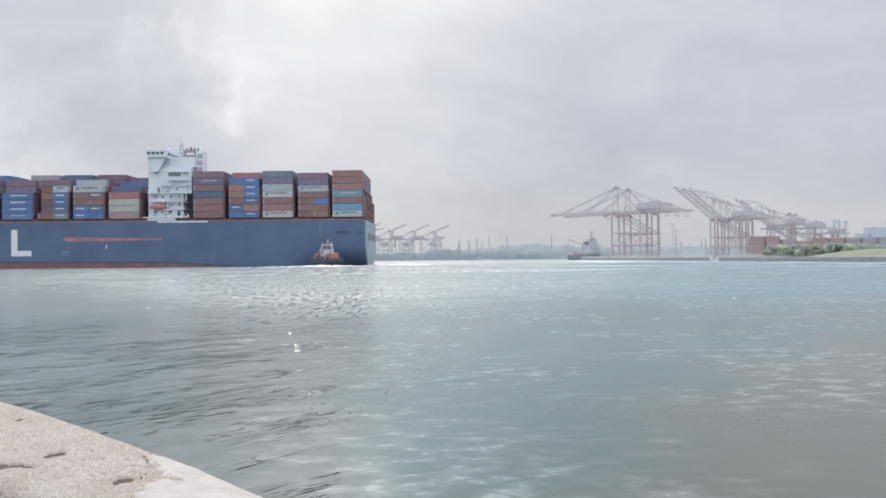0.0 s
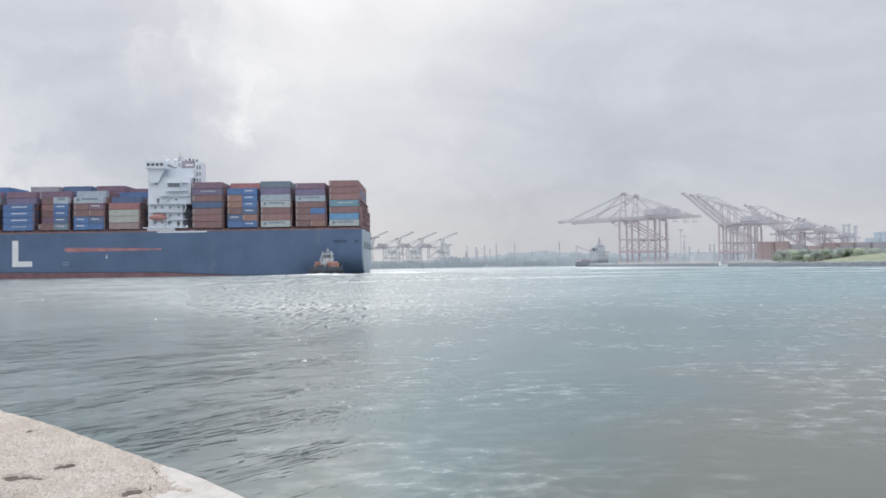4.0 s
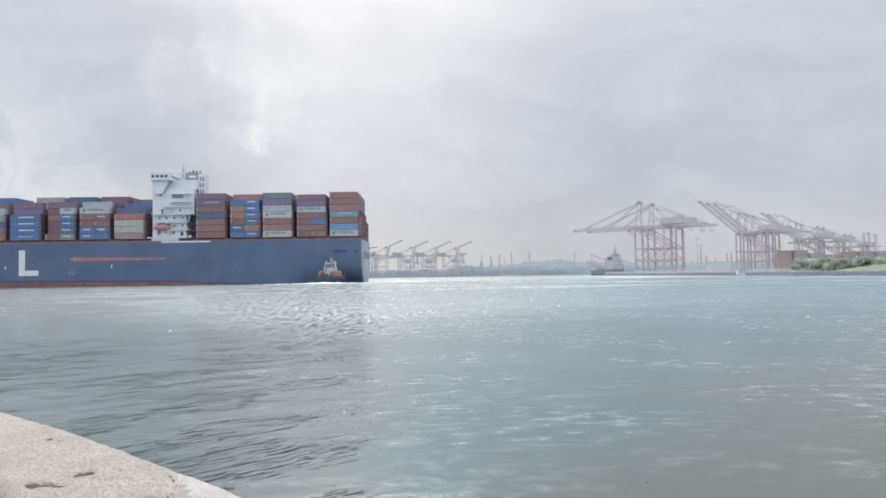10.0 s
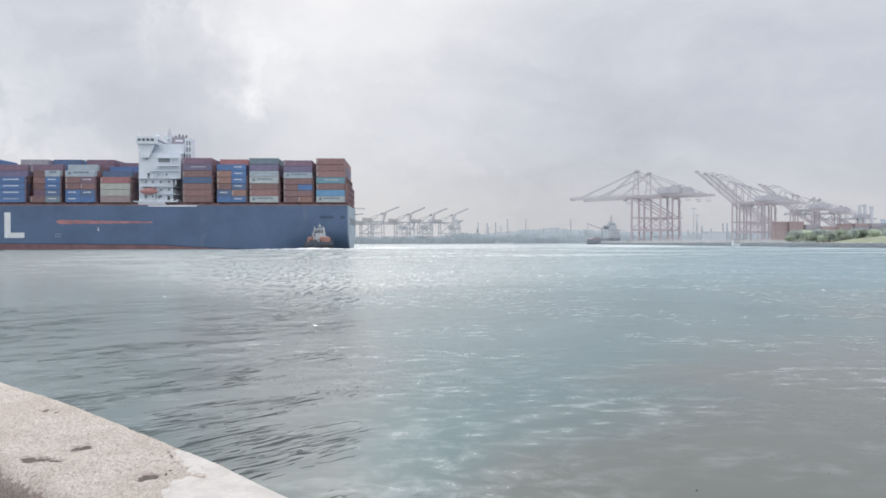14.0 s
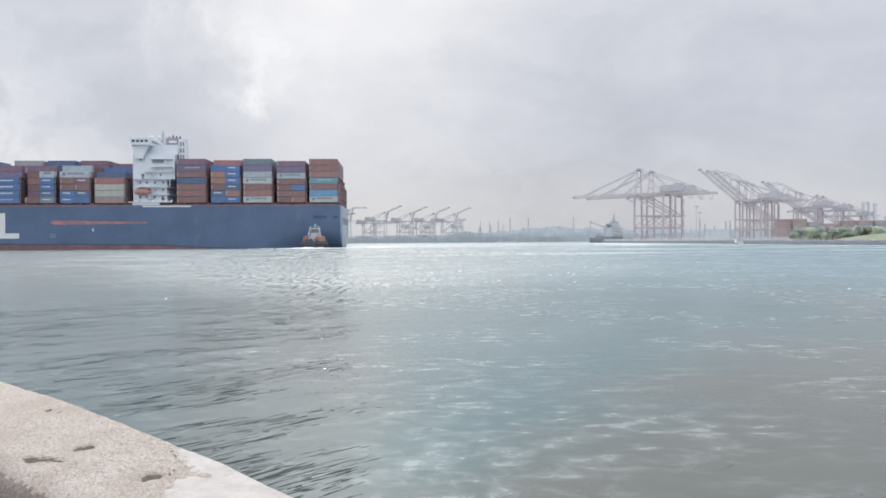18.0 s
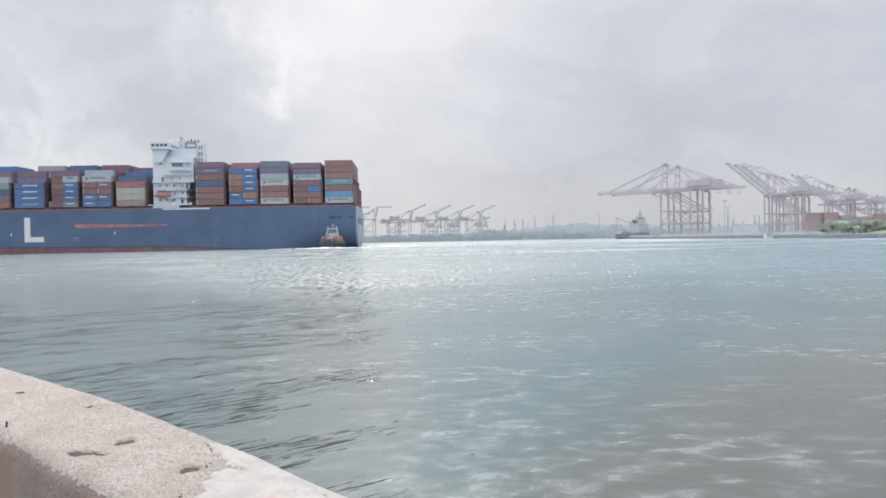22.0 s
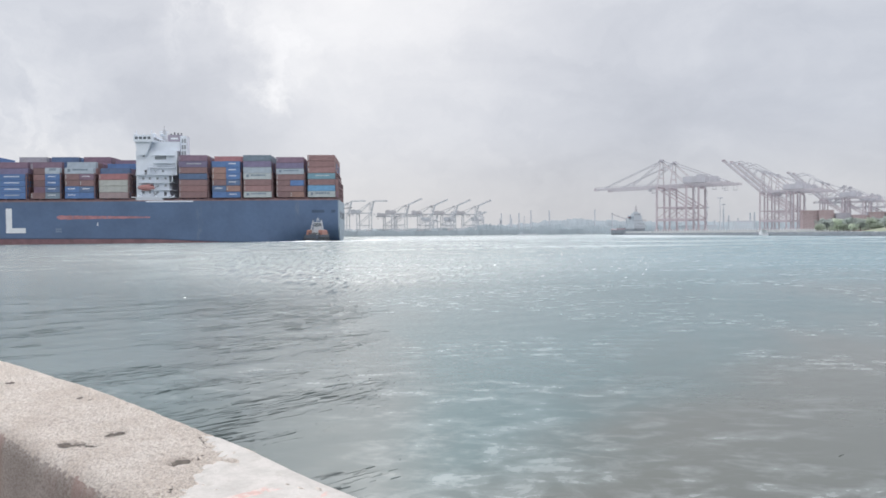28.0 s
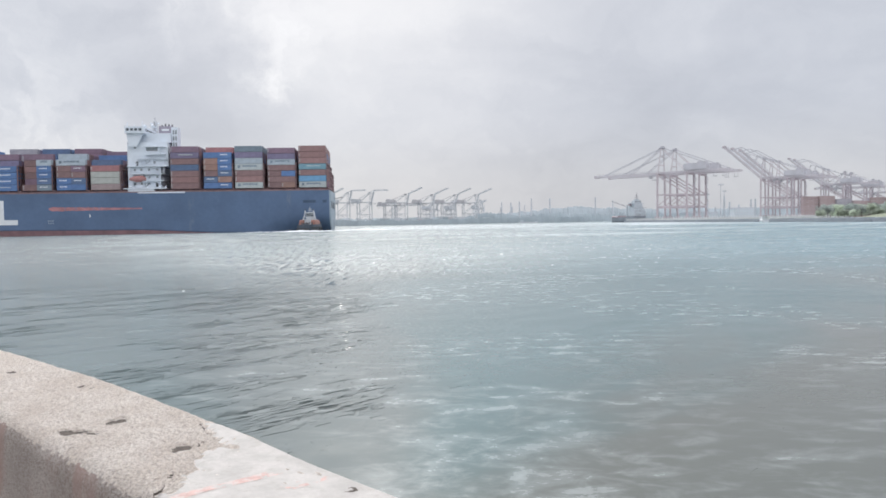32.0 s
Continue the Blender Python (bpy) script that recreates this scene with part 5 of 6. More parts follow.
        for d in np.arange(1, reach, 4.0):
            beam(bm, along(d, 1.0, y * 1.3), along(d, 2.3, y * 1.3), 0.14)
        for p, q in zip(knots, knots[1:]):
            beam(bm, along(p, 2.3, y * 1.3), along(q, 2.3, y * 1.3), 0.2)
        part("boom_railing", bm, grey, bo)
    for d in np.arange(3, reach, 6.0):
        bm = bmesh.new()
        beam(bm, along(d, 0, -2.6), along(d, 0, 2.6), 0.6)
        part("boom_tie", bm, paint, cr)
    bm = bmesh.new()
    box_at = along(reach)
    box(bm, box_at.x - 1.4, box_at.x + 1.4, -3.2, 3.2, box_at.z - 1.3, box_at.z + 1.3)
    part("boom_tip", bm, paint, cr)
    for d in ((reach * 0.42, reach * 0.86) if not fold else (fold * 0.6, fold * 0.98)):
        for y in (-2, 2):
            bm = bmesh.new()
            if up > 15 and not fold:
                mid = (Vector((ax, y, apex)) + along(d, 1.0, y)) / 2 + Vector((6, 0, 10))
                beam(bm, (ax, y, apex), mid, 0.5 * bold)
                beam(bm, mid, along(d, 1.0, y), 0.5 * bold)
            else:
                beam(bm, (ax, y, apex), along(d, 1.0, y), 0.55 * bold)
            part("fore_stay", bm, grey, cr)
    # machinery house, trolley and cab
    bm = bmesh.new()
    hx = xl - 4
    box(bm, hx - 13, hx + 9, -4.6, 4.6, girder + 2.4, girder + 8.6)
    box(bm, hx - 12, hx - 4, -3.4, 3.4, girder + 8.6, girder + 10.0)
    mh = part("machinery_house", bm, grey, cr, "pale machinery house")
    bars("house_door", mh, paint, [(hx - 3, hx - 1.8, -4.68, -4.5, girder + 2.6, girder + 4.8)])
    bm = bmesh.new()
    tx = xs + 6 if up < 15 else xl + 12
    box(bm, tx - 3, tx + 3, -2.2, 2.2, girder - 1.2, girder - 0.2)
    for x in (-2.5, 2.5):
        beam(bm, (tx + x, 0, girder - 1.2), (tx + x * 0.8, 0, girder - 5.0), 0.2)
    box(bm, tx - 3.2, tx + 3.2, -1.2, 1.2, girder - 5.8, girder - 5.0)
    part("trolley", bm, grey, cr)
    bm = bmesh.new()
    box(bm, tx + 4.0, tx + 6.4, -1.2, 1.2, girder - 3.8, girder - 1.0)
    part("cab", bm, grey, cr, "glazed driver's cab")
    bm = bmesh.new()
    for k in range(7):
        z = 5 + k * 5.5
        box(bm, xl - 1.9, xl - 0.9, -hw * 0.95 - 2.4 * (k % 2), -hw * 0.95 + 2.4 * (1 - k % 2), z, z + 0.25)
        beam(bm, (xl - 1.4, -hw * 0.95 - 2.2 + 4.4 * (k % 2), z), (xl - 1.4, -hw * 0.95 + 2.2 - 4.4 * (k % 2), z + 5.5), 0.5, 0.25)
    part("stair_tower", bm, grey, cr)
    for k in (xl - back + 5, xl - back + 14):
        bm = bmesh.new()
        for dx in (-1.6, 1.6):
            beam(bm, (k + dx, 0, girder), (k + dx, 0, girder - 4.5), 0.25)
        box(bm, k - 2, k + 2, -1.2, 1.2, girder - 5.0, girder - 4.5)
        part("hanging_frame", bm, grey, cr)
    return cr


def crane_pose(x, y, z, a):
    """Boom out over the water to the viewer's left, turned a degrees away."""
    return pose(x, y, z, 0, 0, 180 - a)


pair = "red gantry cranes on the near quay"
c = build_crane("haze-paled red ship-to-shore gantry crane with lowered boom", 0, "cranered", "cranegrey", pair)
c.matrix_world = crane_pose(206.8, 697.3, 3.6, 40)
copy_thing(c, crane_pose(226.1, 720.3, 3.6, 40))
c = build_crane("haze-paled red ship-to-shore gantry crane with raised boom", 43, "cranered", "cranegrey", pair, girder=46.0, reach=61.0)
c.matrix_world = crane_pose(374.5, 857.3, 3.6, 40)
copy_thing(c, crane_pose(393.1, 879.5, 3.6, 40))
copy_thing(c, crane_pose(411.7, 901.7, 3.6, 40))
copy_thing(c, crane_pose(545.9, 1057.0, 3.6, 40))
copy_thing(c, crane_pose(564.5, 1079.2, 3.6, 40))
c = build_crane("haze-paled red gantry crane far along the quay, boom lowered", 0, "cranered", "cranegrey", pair, reach=40, back=26)
c.matrix_world = crane_pose(622.0, 1140.0, 3.6, 40)
copy_thing(c, crane_pose(648.0, 1170.0, 3.6, 40))
copy_thing(c, crane_pose(815.0, 1400.0, 3.6, 40))
copy_thing(c, crane_pose(850.0, 1442.0, 3.6, 40))

far_pair = "pale cranes of the far terminal"
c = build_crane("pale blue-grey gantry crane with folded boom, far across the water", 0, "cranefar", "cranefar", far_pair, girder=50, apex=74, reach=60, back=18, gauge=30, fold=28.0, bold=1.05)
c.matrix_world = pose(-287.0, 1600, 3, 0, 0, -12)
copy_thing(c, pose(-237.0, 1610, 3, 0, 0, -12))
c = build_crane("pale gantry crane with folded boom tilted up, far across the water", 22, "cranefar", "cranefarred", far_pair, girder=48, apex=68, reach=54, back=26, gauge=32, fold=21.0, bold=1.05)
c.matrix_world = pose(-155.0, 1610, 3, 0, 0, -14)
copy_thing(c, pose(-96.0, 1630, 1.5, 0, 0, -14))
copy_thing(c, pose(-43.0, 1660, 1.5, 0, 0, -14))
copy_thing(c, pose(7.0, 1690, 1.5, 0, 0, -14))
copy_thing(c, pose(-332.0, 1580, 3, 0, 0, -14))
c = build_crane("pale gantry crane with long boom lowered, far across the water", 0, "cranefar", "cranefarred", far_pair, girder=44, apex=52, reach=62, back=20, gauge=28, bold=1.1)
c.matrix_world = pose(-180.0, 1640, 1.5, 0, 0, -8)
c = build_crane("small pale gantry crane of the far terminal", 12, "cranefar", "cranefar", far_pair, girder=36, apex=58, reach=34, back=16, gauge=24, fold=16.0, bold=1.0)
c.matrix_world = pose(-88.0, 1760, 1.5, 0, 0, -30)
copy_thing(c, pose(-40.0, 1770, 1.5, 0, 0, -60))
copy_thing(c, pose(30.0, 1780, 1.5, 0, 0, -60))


# ---------------------------------------------------------------- the near shore on the right
def land_sheet(name, outline, z, thick, material, label, category="ground"):
    bm = bmesh.new()
    top = [bm.verts.new((x, y, z)) for x, y in outline]
    low = [bm.verts.new((x, y, z - thick)) for x, y in outline]
    bm.faces.new(top), bm.faces.new(low[::-1])
    for i in range(len(top)):
        j = (i + 1) % len(top)
        bm.faces.new((top[i], low[i], low[j], top[j]))
    return tagged(part(name, bm, material), label, category, kind="structure")


land_sheet("ground_near_shore", [(159, 222), (163, 420), (160, 560), (156, 690), (168, 708), (300, 815), (520, 1010), (900, 1420), (1500, 1900), (2600, 1900), (2600, 222)],
           1.55, 5.0, "land", "flat pale ground of the port peninsula")
land_sheet("quay_apron", [(158, 600), (157, 692), (170, 709), (302, 816), (522, 1011), (902, 1421), (1500, 1880), (1700, 1700), (620, 700), (330, 600)],
           3.6, 5.0, "quay", "pale concrete crane quay", "quay")


def build_seawall():
    """A sloping bank of dark stone along the channel, each block its own lump."""
    rnd = random.Random(21)
    line = [(420, 218), (159, 220), (162, 420), (159, 560), (155, 690), (167, 709)]
    bm = bmesh.new()
    pts = []
    for (x0, y0), (x1, y1) in zip(line, line[1:]):
        n = int(math.hypot(x1 - x0, y1 - y0) / 2.0)
        pts += [(x0 + (x1 - x0) * i / n, y0 + (y1 - y0) * i / n) for i in range(n)]
    rows = []
    for i, (x, y) in enumerate(pts):
        a, b = pts[max(i - 1, 0)], pts[min(i + 1, len(pts) - 1)]
        d = Vector((b[0] - a[0], b[1] - a[1])).normalized()
        n = Vector((-d.y, d.x))
        rows.append([bm.verts.new((x + n.x * o + rnd.uniform(-0.25, 0.25), y + n.y * o + rnd.uniform(-0.25, 0.25), z + rnd.uniform(-0.12, 0.12)))
                     for o, z in ((2.6, -1.5), (1.9, -0.2), (1.2, 0.6), (0.5, 1.3), (-0.2, 1.75), (-1.4, 1.8), (-1.8, 1.2))])
    for a, b in zip(rows, rows[1:]):
        for i in range(6):
            bm.faces.new((a[i], a[i + 1], b[i + 1], b[i]))
    tagged(part("seawall", bm, "rock"), "dark stone seawall along the channel", "seawall", kind="structure")


build_seawall()


def build_fence():
    """Pale posts and a low wall along the quay's edge."""
    f = thing("quay_fence", "pale post-and-rail fence along the quay edge", "fence")
    a, b = Vector((161, 596, 1.55)), Vector((330, 597, 1.55))
    post = None
    for i in range(74):
        p = a.lerp(b, i / 73)
        if post is None:
            bm = bmesh.new()
            box(bm, -0.16, 0.16, -0.16, 0.16, 0, 3.4)
            post = mesh_of("post", bm, "farwhite")
        ob = new("post", post)
        ob.parent, ob.location = f, p
    for z in (0.8, 1.9):
        bm = bmesh.new()
        beam(bm, a + Vector((0, 0, z)), b + Vector((0, 0, z)), 0.12, 0.3)
        part("rail", bm, "farwhite", f)


build_fence()


def hill(name, x0, x1, y0, y1, nx, ny, height, material, label, z0=1.5, category="hill"):
    bm = bmesh.new()
    g = []
    for i in range(nx + 1):
        r = []
        for j in range(ny + 1):
            u, v = i / nx, j / ny
            x, y = x0 + (x1 - x0) * u, y0 + (y1 - y0) * v
            edge = min(1, 3.0 * v, 6.0 * (1 - v)) * min(1, 4 * (1 - u))
            r.append(bm.verts.new((x, y, z0 - 0.3 + height(u, v) * max(edge, 0) + 0.4 * noise.noise(Vector((x * 0.1, y * 0.1, 2))))))
        g.append(r)
    for a, b in zip(g, g[1:]):
        for j in range(ny):
            bm.faces.new((a[j], b[j], b[j + 1], a[j + 1]))
    return tagged(part(name, bm, material, None, "", True), label, category, kind="structure")


# grassy rise: it climbs from the left and goes on past the picture's edge
hill("grass_bank", 250, 448, 372, 470, 60, 26, lambda u, v: 10.8 * (1 - (1 - min(1, u * 2.2)) ** 1.5) * (0.82 + 0.18 * math.sin(15 * u + 0.4)) * (1 + 0.06 * math.sin(40 * u)), "grass", "bright green grassy bank above the seawall")


def leaf_clump(rnd, bm, c, r, n, leaf):
    for i in range(n):
        d = Vector((rnd.gauss(0, 1), rnd.gauss(0, 1), rnd.gauss(0, 0.8))).normalized() * r * rnd.uniform(0.45, 1.05) ** 0.6
        p = c + d
        t = Vector((rnd.uniform(-1, 1), rnd.uniform(-1, 1), rnd.uniform(-1, 1))).normalized()
        s = t.orthogonal().normalized()
        k = leaf * rnd.uniform(0.6, 1.4)
        v = [bm.verts.new(p + t * k), bm.verts.new(p + s * k * 0.6), bm.verts.new(p - t * k), bm.verts.new(p - s * k * 0.6)]
        bm.faces.new(v)


def build_tree(seed, height, spread, material, label, name="tree"):
    rnd = random.Random(seed)
    tr = thing(name, label, name.replace("_", " "), group="trees along the near shore")
    bm = bmesh.new()
    th = height * 0.45
    tube(bm, (0, 0, -0.3), (0.1, 0.05, th), 0.22 * height / 8, 8, 0.12 * height / 8)
    tips = []
    for i in range(7):
        a, e = rnd.uniform(0, 6.28), rnd.uniform(0.5, 1.2)
        q = Vector((math.cos(a) * math.cos(e) * spread * 0.6, math.sin(a) * math.cos(e) * spread * 0.6, th + math.sin(e) * height * 0.4))
        tube(bm, (0.08, 0.04, th * rnd.uniform(0.6, 0.98)), q, 0.07 * height / 8, 6, 0.02)
        tips.append(q)
    part("trunk", bm, "bark", tr, "grey trunk and limbs")
    bm = bmesh.new()
    for q in tips:
        leaf_clump(rnd, bm, q, spread * rnd.uniform(0.35, 0.55), 60, 0.42)
    for i in range(9):
        a = rnd.uniform(0, 6.28)
        leaf_clump(rnd, bm, Vector((math.cos(a) * spread * rnd.uniform(0.2, 0.8), math.sin(a) * spread * rnd.uniform(0.2, 0.8), height * rnd.uniform(0.25, 0.95))), spread * rnd.uniform(0.25, 0.45), 50, 0.42)
    part("crown", bm, material, tr, "uneven leafy crown")
    return tr


rt = random.Random(8)
kinds = [build_tree(1, 8.5, 4.2, "leaf", "round leafy green shore tree"), build_tree(2, 7.5, 5.0, "leafdark", "broad dull green shore tree"),
         build_tree(3, 9.5, 3.6, "leafdark", "tall dull green shore tree"), build_tree(4, 5.0, 3.8, "leaf", "low bushy green shrub by the shore", "shrub")]
used = set()
for i in range(46):
    t = i / 45
    y = 500 + rt.uniform(-18, 30) - 40 * t
    b = 0.499 + (0.65 - 0.499) * t + rt.uniform(-0.004, 0.004)
    k = kinds[rt.choice((0, 1, 1, 2, 3, 3))]
    m = pose(b * y, y, 1.5, 0, 0, rt.uniform(0, 360))
    if k.name not in used:
        used.add(k.name)
        k.matrix_world = m
    else:
        copy_thing(k, m)
for i in range(26):     # behind the grass and on it
    t = i / 25
    y = 476 + rt.uniform(-4, 16)
    b = 0.59 + (0.80 - 0.59) * t
    copy_thing(kinds[rt.choice((1, 2, 1))], pose(b * y, y, 2.0 + rt.uniform(-0.5, 0.3), 0, 0, rt.uniform(0, 360)))
for b, y, z in ((0.685, 400, 5.6), (0.692, 404, 6.0), (0.735, 420, 8.0), (0.742, 424, 8.2), (0.79, 412, 6.6), (0.80, 414, 6.6)):
    ob = copy_thing(kinds[3], pose(b * y, y, z, 0, 0, rt.uniform(0, 360)))


def build_yard():
    """Long container stacks behind the trees."""
    rnd = random.Random(31)
    for b in range(12):
        st = thing("container_stack", "stacked " + ("faded red" if b < 2 else "haze-paled red and dull mauve" if b < 5 else "dull mauve") + " containers in the yard", "container stack", group="container stacks in the yard")
        st.location = (287 + b * 12.6, 604 - b * 2.6, 3.6 if b < 3 else 1.55)
        for tier in range(6 if b < 2 else rnd.choice((5, 6, 6))):
            for row in range(2):
                paint = "faded red" if b < 2 or rnd.random() < (0.5 if b < 5 else 0.06) else "dull mauve"
                container(st, paint, 0, row, tier * 2.7, 12.19, 2.66)


build_yard()


def build_coaster():
    c = thing("cargo_ship", "small dark-hulled cargo ship with pale superstructure moored at the quay", "cargo ship", pose(169.2, 745, 0, 0, 0, 108))
    bm = bmesh.new()
    loft(bm, [((x, -w * 0.8, -1), (x, -w, 1.6), (x, -w, z), (x, w, z), (x, w, 1.6), (x, w * 0.8, -1)) for x, w, z in ((-28, 4.6, 5.6), (-25, 6.2, 5.4), (-8, 6.6, 4.6), (10, 6.6, 4.4), (20, 5.0, 4.4), (25, 2.8, 4.6), (28.5, 0.3, 5.0))])
    part("hull", bm, "coasterhull", c, "dark slate hull")
    bm = bmesh.new()
    loft(bm, [((x, -w, 4.2), (x, -w - 0.06, z), (x, w + 0.06, z), (x, w, 4.2)) for x, w, z in ((8, 6.7, 4.8), (20, 5.1, 5.0), (25, 2.9, 5.4), (28.7, 0.35, 5.8))])
    part("bow_bulwark", bm, "coasterred", c, "dull red forecastle bulwark")
    for x in (-6, 2):
        bars("hatch_cover", c, "coasterred", [(x, x + 7.2, -4.6, 4.6, 4.4, 6.0)])
    h = bars("superstructure", c, "coasterwhite", [(-26.5, -14.5, -6.0, 6.0, 5.2, 8.0), (-25.5, -15, -5.4, 5.6, 8.0, 10.6), (-24, -15.5, -4.6, 5.0, 10.6, 13.2), (-23, -16.5, -4.0, 3.4, 13.2, 15.8)], "pale stepped superstructure")
    bars("bridge", h, "coasterwhite", [(-22.5, -17, -6.2, 6.2, 15.8, 16.2), (-22, -17.5, -3.6, 3.6, 16.2, 18.6), (-21.5, -18, -1.6, 2.0, 18.6, 19.8)])
    bars("bridge_window", h, "coasterhull", [(-22.06, -21.9, y, y + 0.9, 17.2, 18.1) for y in np.arange(-3.3, 3.0, 1.3)])
    for z, w, x in ((8.0, 6.1, -26.6), (10.6, 5.5, -25.6), (13.2, 4.7, -24.1)):
        bars("deck_rail", h, "coasterwhite", [(x, x + 0.2, -w, w, z + 1.0, z + 1.15)] + [(x, x + 0.2, y, y + 0.15, z, z + 1.0) for y in np.arange(-w, w, 1.5)])
    for y in np.arange(-4.6, 4.4, 1.9):
        for z, x in ((6.3, -26.56), (9.0, -25.56), (11.6, -24.06)):
            bars("porthole", h, "coasterhull", [(x, x + 0.3, y, y + 0.75, z, z + 0.8)])
    fn = bars("funnel", c, "coasterwhite", [(-16.4, -13.6, 2.2, 5.2, 10, 16.8)])
    bars("funnel_band", fn, "coasterred", [(-16.5, -13.5, 2.1, 5.3, 14.4, 15.8)])
    bm = bmesh.new()
    beam(bm, (-20, 0, 19.5), (-20, 0, 25.5), 0.6)
    for z, w in ((21.6, 2.2), (23.4, 1.5)):
        beam(bm, (-20, -w, z), (-20, w, z), 0.35)
    for y in (-1.6, 1.6):
        beam(bm, (-19, y, 18.6), (-20, 0, 23.6), 0.35)
    part("mast", bm, "cranefarred", c, "grey signal mast")
    for x, y, q in ((-11, 5.0, (-6, 18, 18.5)), (-10, -5.0, (-4, -19, 12.5))):
        bm = bmesh.new()
        beam(bm, (x, y, 4), (x, y, 15), 1.1)
        post = part("crane_post", bm, "coasterwhite", c)
        bm = bmesh.new()
        beam(bm, (x, y, 13.5), q, 0.8)
        part("crane_jib", bm, "cranefarred", post, "thin loading boom swung out")
    c.scale = (1.0, 1.15, 1.2)


build_coaster()


def build_lamp_mast():
    m = thing("lamp_mast", "tall grey floodlight mast on the quay", "floodlight mast", group="floodlight masts")
    bm = bmesh.new()
    tube(bm, (0, 0, 0), (0, 0, 33), 0.55, 8, 0.3)
    part("pole", bm, "farstack", m)
    bm = bmesh.new()
    box(bm, -2.6, 2.6, -0.8, 0.8, 33, 34.2)
    part("lamp_head", bm, "farstack", m)
    return m


lm = build_lamp_mast()
lm.matrix_world = pose(262.0, 728, 3.6)
for x, y in ((330.0, 905.0), (500.0, 1120.0), (345, 1010)):
    copy_thing(lm, pose(x, y, 3.6))


def building(name, label, x0, x1, y0, y1, z0, z1, material, roof=1.2, floors=4, cols=8, category="building"):
    b = thing(name, label, category)
    bars("wall", b, material, [(x0, x1, y0, y1, z0, z1)])
    bars("roof", b, "farstack", [(x0 - 0.4, x1 + 0.4, y0 - 0.4, y1 + 0.4, z1, z1 + roof)])
    if floors:
        dz, dx = (z1 - z0) / floors, (x1 - x0) / cols
        for i in range(cols):
            for j in range(floors):
                bars("window", b, "farstack", [(x0 + dx * (i + 0.25), x0 + dx * (i + 0.75), y0 - 0.12, y0 + 0.1, z0 + dz * (j + 0.3), z0 + dz * (j + 0.75))])
    return b


building("storage_tank_shed", "pale flat-roofed quay building far behind the cranes", 283, 303, 745, 760, 3.4, 12.5, "farwall", 1.0, 3, 7)
building("warehouse", "low pale warehouse behind the quay", 246, 281, 790, 815, 3.4, 9.0, "farwall", 1.0, 2, 8)
building("blue_hall", "large pale blue industrial hall beyond the trees", 457, 481, 700, 712, 3.0, 30.0, "bluebuilding", 1.0, 0, 1)
building("blue_annex", "lower pale blue annex of the hall", 447, 456.8, 702, 711, 3.0, 24.0, "bluebuilding", 0.8, 0, 1)
tw = thing("twin_tower", "tall grey twin silo tower beyond the cranes", "tower")
bars("shaft", tw, "farstack", [(836, 841, 1400, 1403, 3, 76)])
bars("shaft", tw, "farstack", [(847, 852, 1400, 1403, 3, 77)])
bars("bridge_beam", tw, "farstack", [(841, 847, 1400.5, 1402.5, 72, 75), (841, 847, 1400.5, 1402.5, 52, 54)])
tw = thing("silo_tower", "tall grey silo tower beyond the cranes", "tower")
bars("shaft", tw, "farstack", [(860, 865.5, 1400, 1403, 3, 71)])
bars("cap", tw, "farstack", [(859.4, 866.1, 1399.5, 1403.5, 71, 73)])
# mast with red and white bands at the far right
ms = thing("radio_mast", "red and white banded radio mast", "mast")
for i in range(9):
    bm = bmesh.new()
    tube(bm, (496.5, 735, 3 + i * 4.6), (496.5, 735, 7.6 + i * 4.6), 0.6, 8)
    part("band", bm, "cranered" if i % 2 else "farwhite", ms)


def build_launch():
    """A small white motor boat lying at the seawall."""
    b = thing("motor_launch", "small white motor launch lying by the seawall", "motorboat", pose(157.0, 374, 0, 0, 0, 80))
    bm = bmesh.new()
    rows = []
    for x, w, z in ((-5, 1.5, 1.2), (-3, 1.8, 1.2), (1, 1.8, 1.3), (4, 1.1, 1.6), (6, 0.15, 1.9)):
        rows.append([bm.verts.new(p) for p in ((x, -w * 0.6, -0.4), (x, -w, 0.4), (x, -w, z), (x, w, z), (x, w, 0.4), (x, w * 0.6, -0.4))])
    for p, q in zip(rows, rows[1:]):
        for i in range(6):
            bm.faces.new((p[i], p[(i + 1) % 6], q[(i + 1) % 6], q[i]))
    bm.faces.new(rows[0]), bm.faces.new(rows[-1])
    part("hull", bm, "farwhite", b)
    cb = bars("cabin", b, "farwhite", [(-2.5, 1.6, -1.3, 1.3, 1.2, 2.9)])
    bars("cabin_window", cb, "glass", [(-2.0, 1.2, -1.34, -1.2, 2.0, 2.6)])
    bars("awning", b, "leafdark", [(-4.8, -2.4, -1.4, 1.4, 2.7, 2.85)])


build_launch()


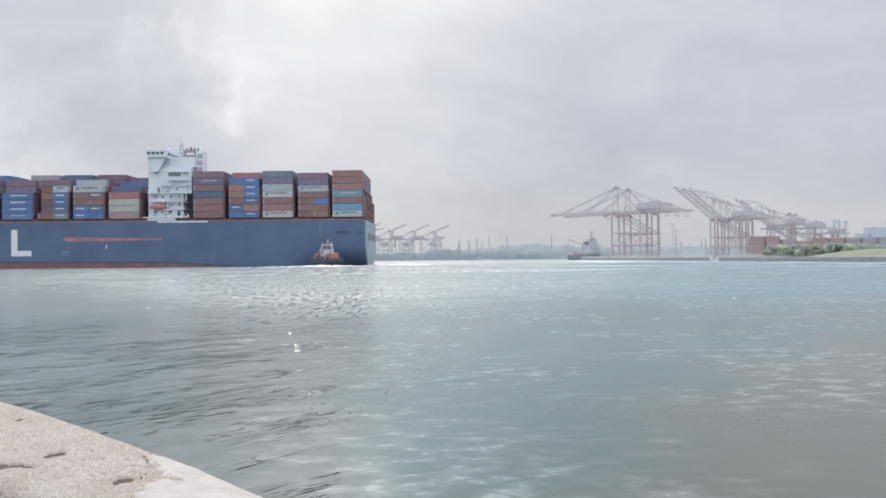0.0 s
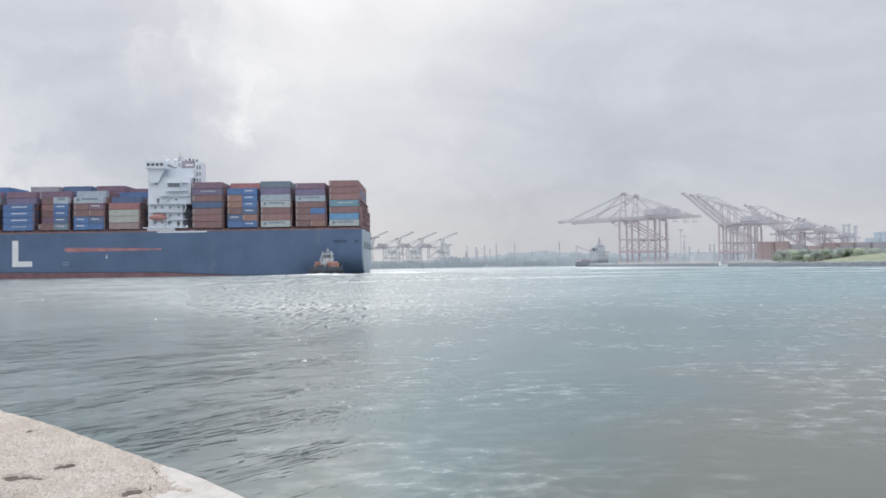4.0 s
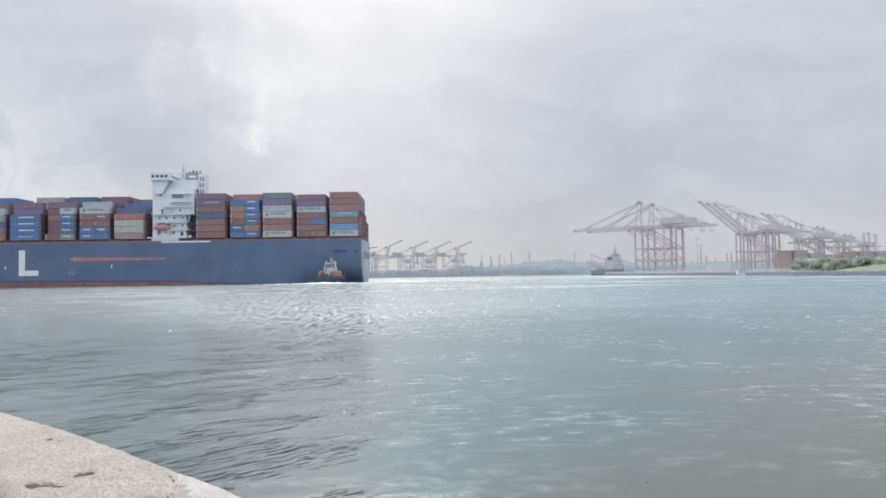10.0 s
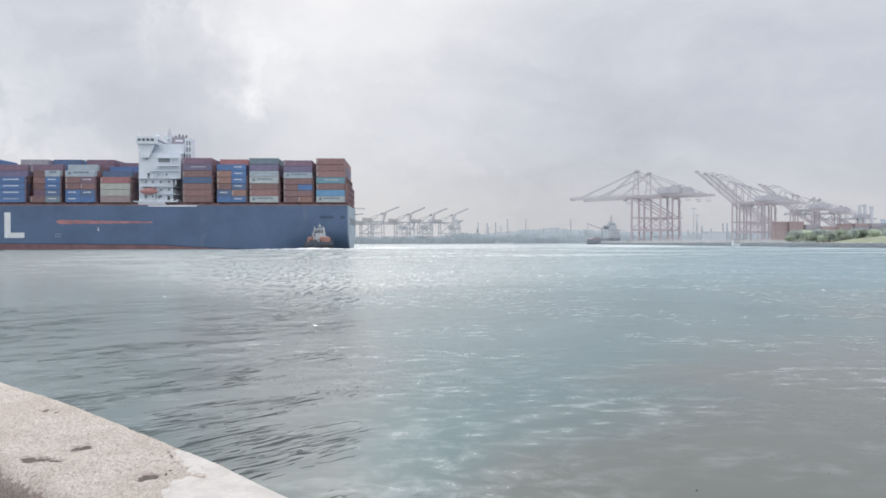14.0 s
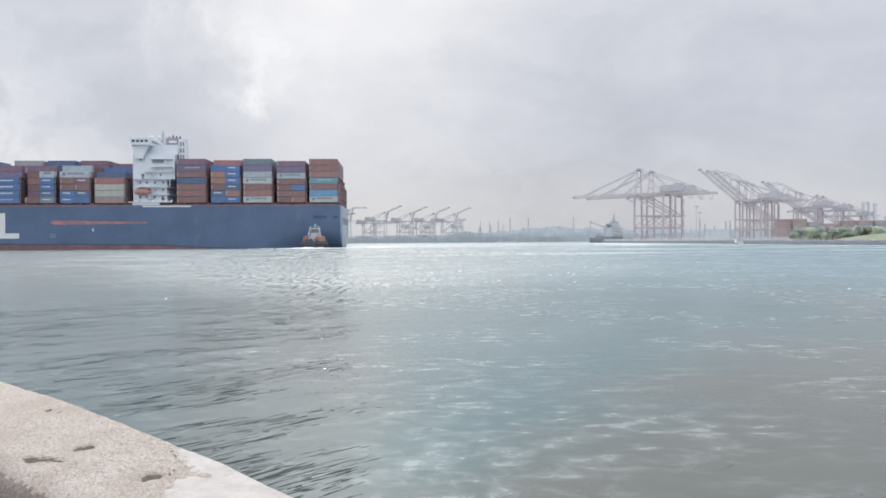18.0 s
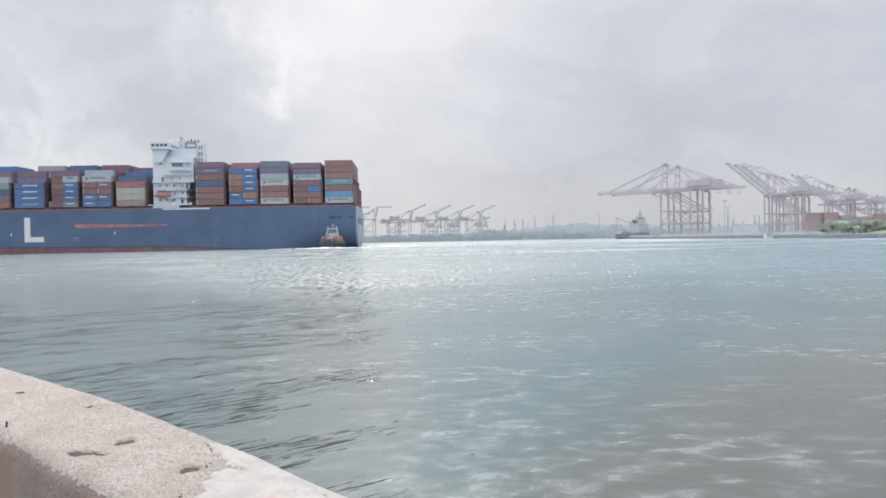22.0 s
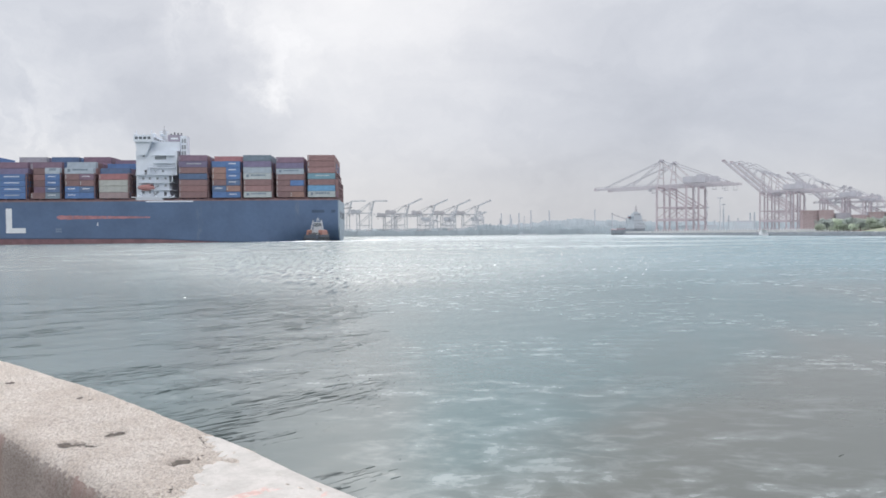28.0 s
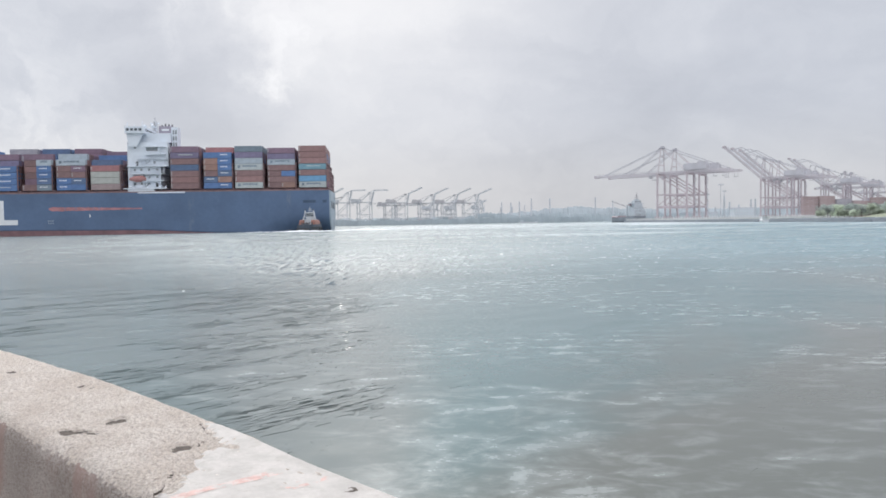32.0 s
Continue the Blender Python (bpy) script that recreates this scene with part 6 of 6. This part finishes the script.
# ---------------------------------------------------------------- the far shore
def ridge(name, x0, x1, y, depth, top, n, material, label, rough, z0=-1.0, seed=1.0, clump=2.0):
    """A far belt of land or woods with an uneven top."""
    bm = bmesh.new()
    rows = []
    for i in range(n + 1):
        x = x0 + (x1 - x0) * i / n
        h = top(x) + rough * (noise.noise(Vector((x * 0.012, seed, 0))) + 0.7 * noise.noise(Vector((x * 0.05, seed, 3))) + 0.6 * noise.noise(Vector((x * 0.21, seed, 5))) + 0.4 * noise.noise(Vector((x * 0.7, seed, 5))))
        rows.append([bm.verts.new((x, y + o * depth + clump * noise.noise(Vector((x * 0.09, o * 4, seed))), z0 + (h - z0) * k)) for o, k in ((0, 0), (0.02, 0.4), (0.05, 0.75), (0.08, 1.0), (0.16, 0.6), (1, 0.3))])
    for a, b in zip(rows, rows[1:]):
        for i in range(5):
            bm.faces.new((a[i], a[i + 1], b[i + 1], b[i]))
    return tagged(part(name, bm, material), label, "woods" if "wood" in name else "shore", kind="structure")


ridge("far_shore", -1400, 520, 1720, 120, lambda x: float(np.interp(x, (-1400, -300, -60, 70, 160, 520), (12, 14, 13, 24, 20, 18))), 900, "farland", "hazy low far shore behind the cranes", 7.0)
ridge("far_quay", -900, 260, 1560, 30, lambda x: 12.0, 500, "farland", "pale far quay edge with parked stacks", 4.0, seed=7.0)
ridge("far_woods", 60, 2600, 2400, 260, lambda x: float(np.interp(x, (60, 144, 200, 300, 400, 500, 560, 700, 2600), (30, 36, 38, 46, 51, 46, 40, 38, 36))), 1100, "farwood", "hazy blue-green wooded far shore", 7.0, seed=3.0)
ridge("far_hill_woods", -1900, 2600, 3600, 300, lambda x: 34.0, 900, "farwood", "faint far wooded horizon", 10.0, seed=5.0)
chim = "chimneys of the far shore"
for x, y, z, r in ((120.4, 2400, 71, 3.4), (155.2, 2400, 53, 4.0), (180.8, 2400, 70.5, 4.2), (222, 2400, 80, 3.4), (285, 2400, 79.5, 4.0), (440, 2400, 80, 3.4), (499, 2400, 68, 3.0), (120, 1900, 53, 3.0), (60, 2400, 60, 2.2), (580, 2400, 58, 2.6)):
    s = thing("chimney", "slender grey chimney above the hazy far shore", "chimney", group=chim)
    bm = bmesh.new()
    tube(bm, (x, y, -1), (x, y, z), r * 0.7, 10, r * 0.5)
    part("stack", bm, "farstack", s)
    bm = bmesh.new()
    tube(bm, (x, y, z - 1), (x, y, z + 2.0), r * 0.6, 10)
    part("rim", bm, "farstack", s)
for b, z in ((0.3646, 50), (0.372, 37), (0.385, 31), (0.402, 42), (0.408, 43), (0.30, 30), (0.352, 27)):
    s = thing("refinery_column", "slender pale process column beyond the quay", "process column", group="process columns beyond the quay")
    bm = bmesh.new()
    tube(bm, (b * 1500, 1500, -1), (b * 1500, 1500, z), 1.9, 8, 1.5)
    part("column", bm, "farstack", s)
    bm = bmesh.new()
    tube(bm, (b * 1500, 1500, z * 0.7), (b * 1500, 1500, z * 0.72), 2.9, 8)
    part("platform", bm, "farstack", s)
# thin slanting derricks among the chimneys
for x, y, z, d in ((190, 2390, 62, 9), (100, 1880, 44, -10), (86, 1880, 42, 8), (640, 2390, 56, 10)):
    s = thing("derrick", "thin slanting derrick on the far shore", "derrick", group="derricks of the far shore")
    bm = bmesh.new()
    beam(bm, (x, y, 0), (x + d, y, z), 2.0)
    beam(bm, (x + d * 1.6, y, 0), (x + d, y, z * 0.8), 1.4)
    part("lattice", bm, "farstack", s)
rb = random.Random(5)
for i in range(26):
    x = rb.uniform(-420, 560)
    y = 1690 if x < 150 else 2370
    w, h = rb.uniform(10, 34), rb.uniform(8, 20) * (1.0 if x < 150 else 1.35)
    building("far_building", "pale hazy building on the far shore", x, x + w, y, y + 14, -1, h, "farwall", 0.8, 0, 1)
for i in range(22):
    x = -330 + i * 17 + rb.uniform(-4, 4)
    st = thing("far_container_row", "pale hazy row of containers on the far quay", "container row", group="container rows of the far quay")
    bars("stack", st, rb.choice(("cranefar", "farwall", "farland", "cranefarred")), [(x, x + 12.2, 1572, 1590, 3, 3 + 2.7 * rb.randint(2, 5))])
# low barge out in the channel
bg = thing("barge", "low dark barge lying far out in the channel", "barge", pose(131, 1500, 0))
bm = bmesh.new()
pr = [(-20, 0.4), (-18, 2.6), (14, 2.2), (20, 3.4), (21, 0.4), (20, -0.5), (-19, -0.5)]
a = [bm.verts.new((x, -4, z)) for x, z in pr]
b = [bm.verts.new((x, 4, z)) for x, z in pr]
bm.faces.new(a), bm.faces.new(b[::-1])
for i in range(7):
    bm.faces.new((a[i], b[i], b[(i + 1) % 7], a[(i + 1) % 7]))
part("hull", bm, "farstack", bg)
bars("cabin", bg, "farwall", [(-16, -10, -3, 3, 2.4, 6)])


# ---------------------------------------------------------------- what moves
def ship_pose(t):
    u = t / 16 - 1
    return (-44.78 - 19.138 * u + 0.24 * u * u - 0.224 * u ** 3, 301.92 + 15.6 * u - 2.309 * u * u + 1.113 * u ** 3, 3.645 + 4.184 * u - 0.465 * u * u + 0.284 * u ** 3)


def tug_pose(t):
    x = float(np.interp(t, (0, 5.5, 9, 13, 16.5, 20, 24, 28, 32), (-42.8, -47.4, -50.4, -53.5, -56.2, -59.2, -62.3, -65.6, -69.0)))
    y = ship_pose(t)[1] - 15.0 + 0.4
    return x * (y - 4) / 296.0 + 1.2, y


def motions():
    steps = [i * 2.0 for i in range(17)]
    walk(ship, [(t, pose(ship_pose(t)[0], ship_pose(t)[1], 0.25, 0, 0, ship_pose(t)[2])) for t in steps])
    walk(tug, [(t, pose(*tug_pose(t), 0.0, 0.5 * math.sin(t), 0.9 * math.sin(t * 0.7), -17 + 0.45 * t)) for t in steps])
    walk(wake, [(t, pose(tug_pose(t)[0] - 3, tug_pose(t)[1] - 15.5, 0.05 * math.sin(t * 1.3), 0, 0, 1.0)) for t in steps])
    walk(wake_ship, [(t, pose(ship_pose(t)[0] + 15, ship_pose(t)[1] + 5, 0, 0, 0, 4.0)) for t in steps])
    walk(specks, [(t, pose(0 + 0.1 * t, 92 - 0.3 * t, 0.02)) for t in steps])
    walk(streak, [(t, pose(12 + 0.2 * t, 205 - 0.25 * t, 0, 0, 0, 1.5)) for t in steps])
    walk(water, [(t, pose(0.05 * (t - 16), 1.5 - 0.30 * t, 0)) for t in steps])


motions()
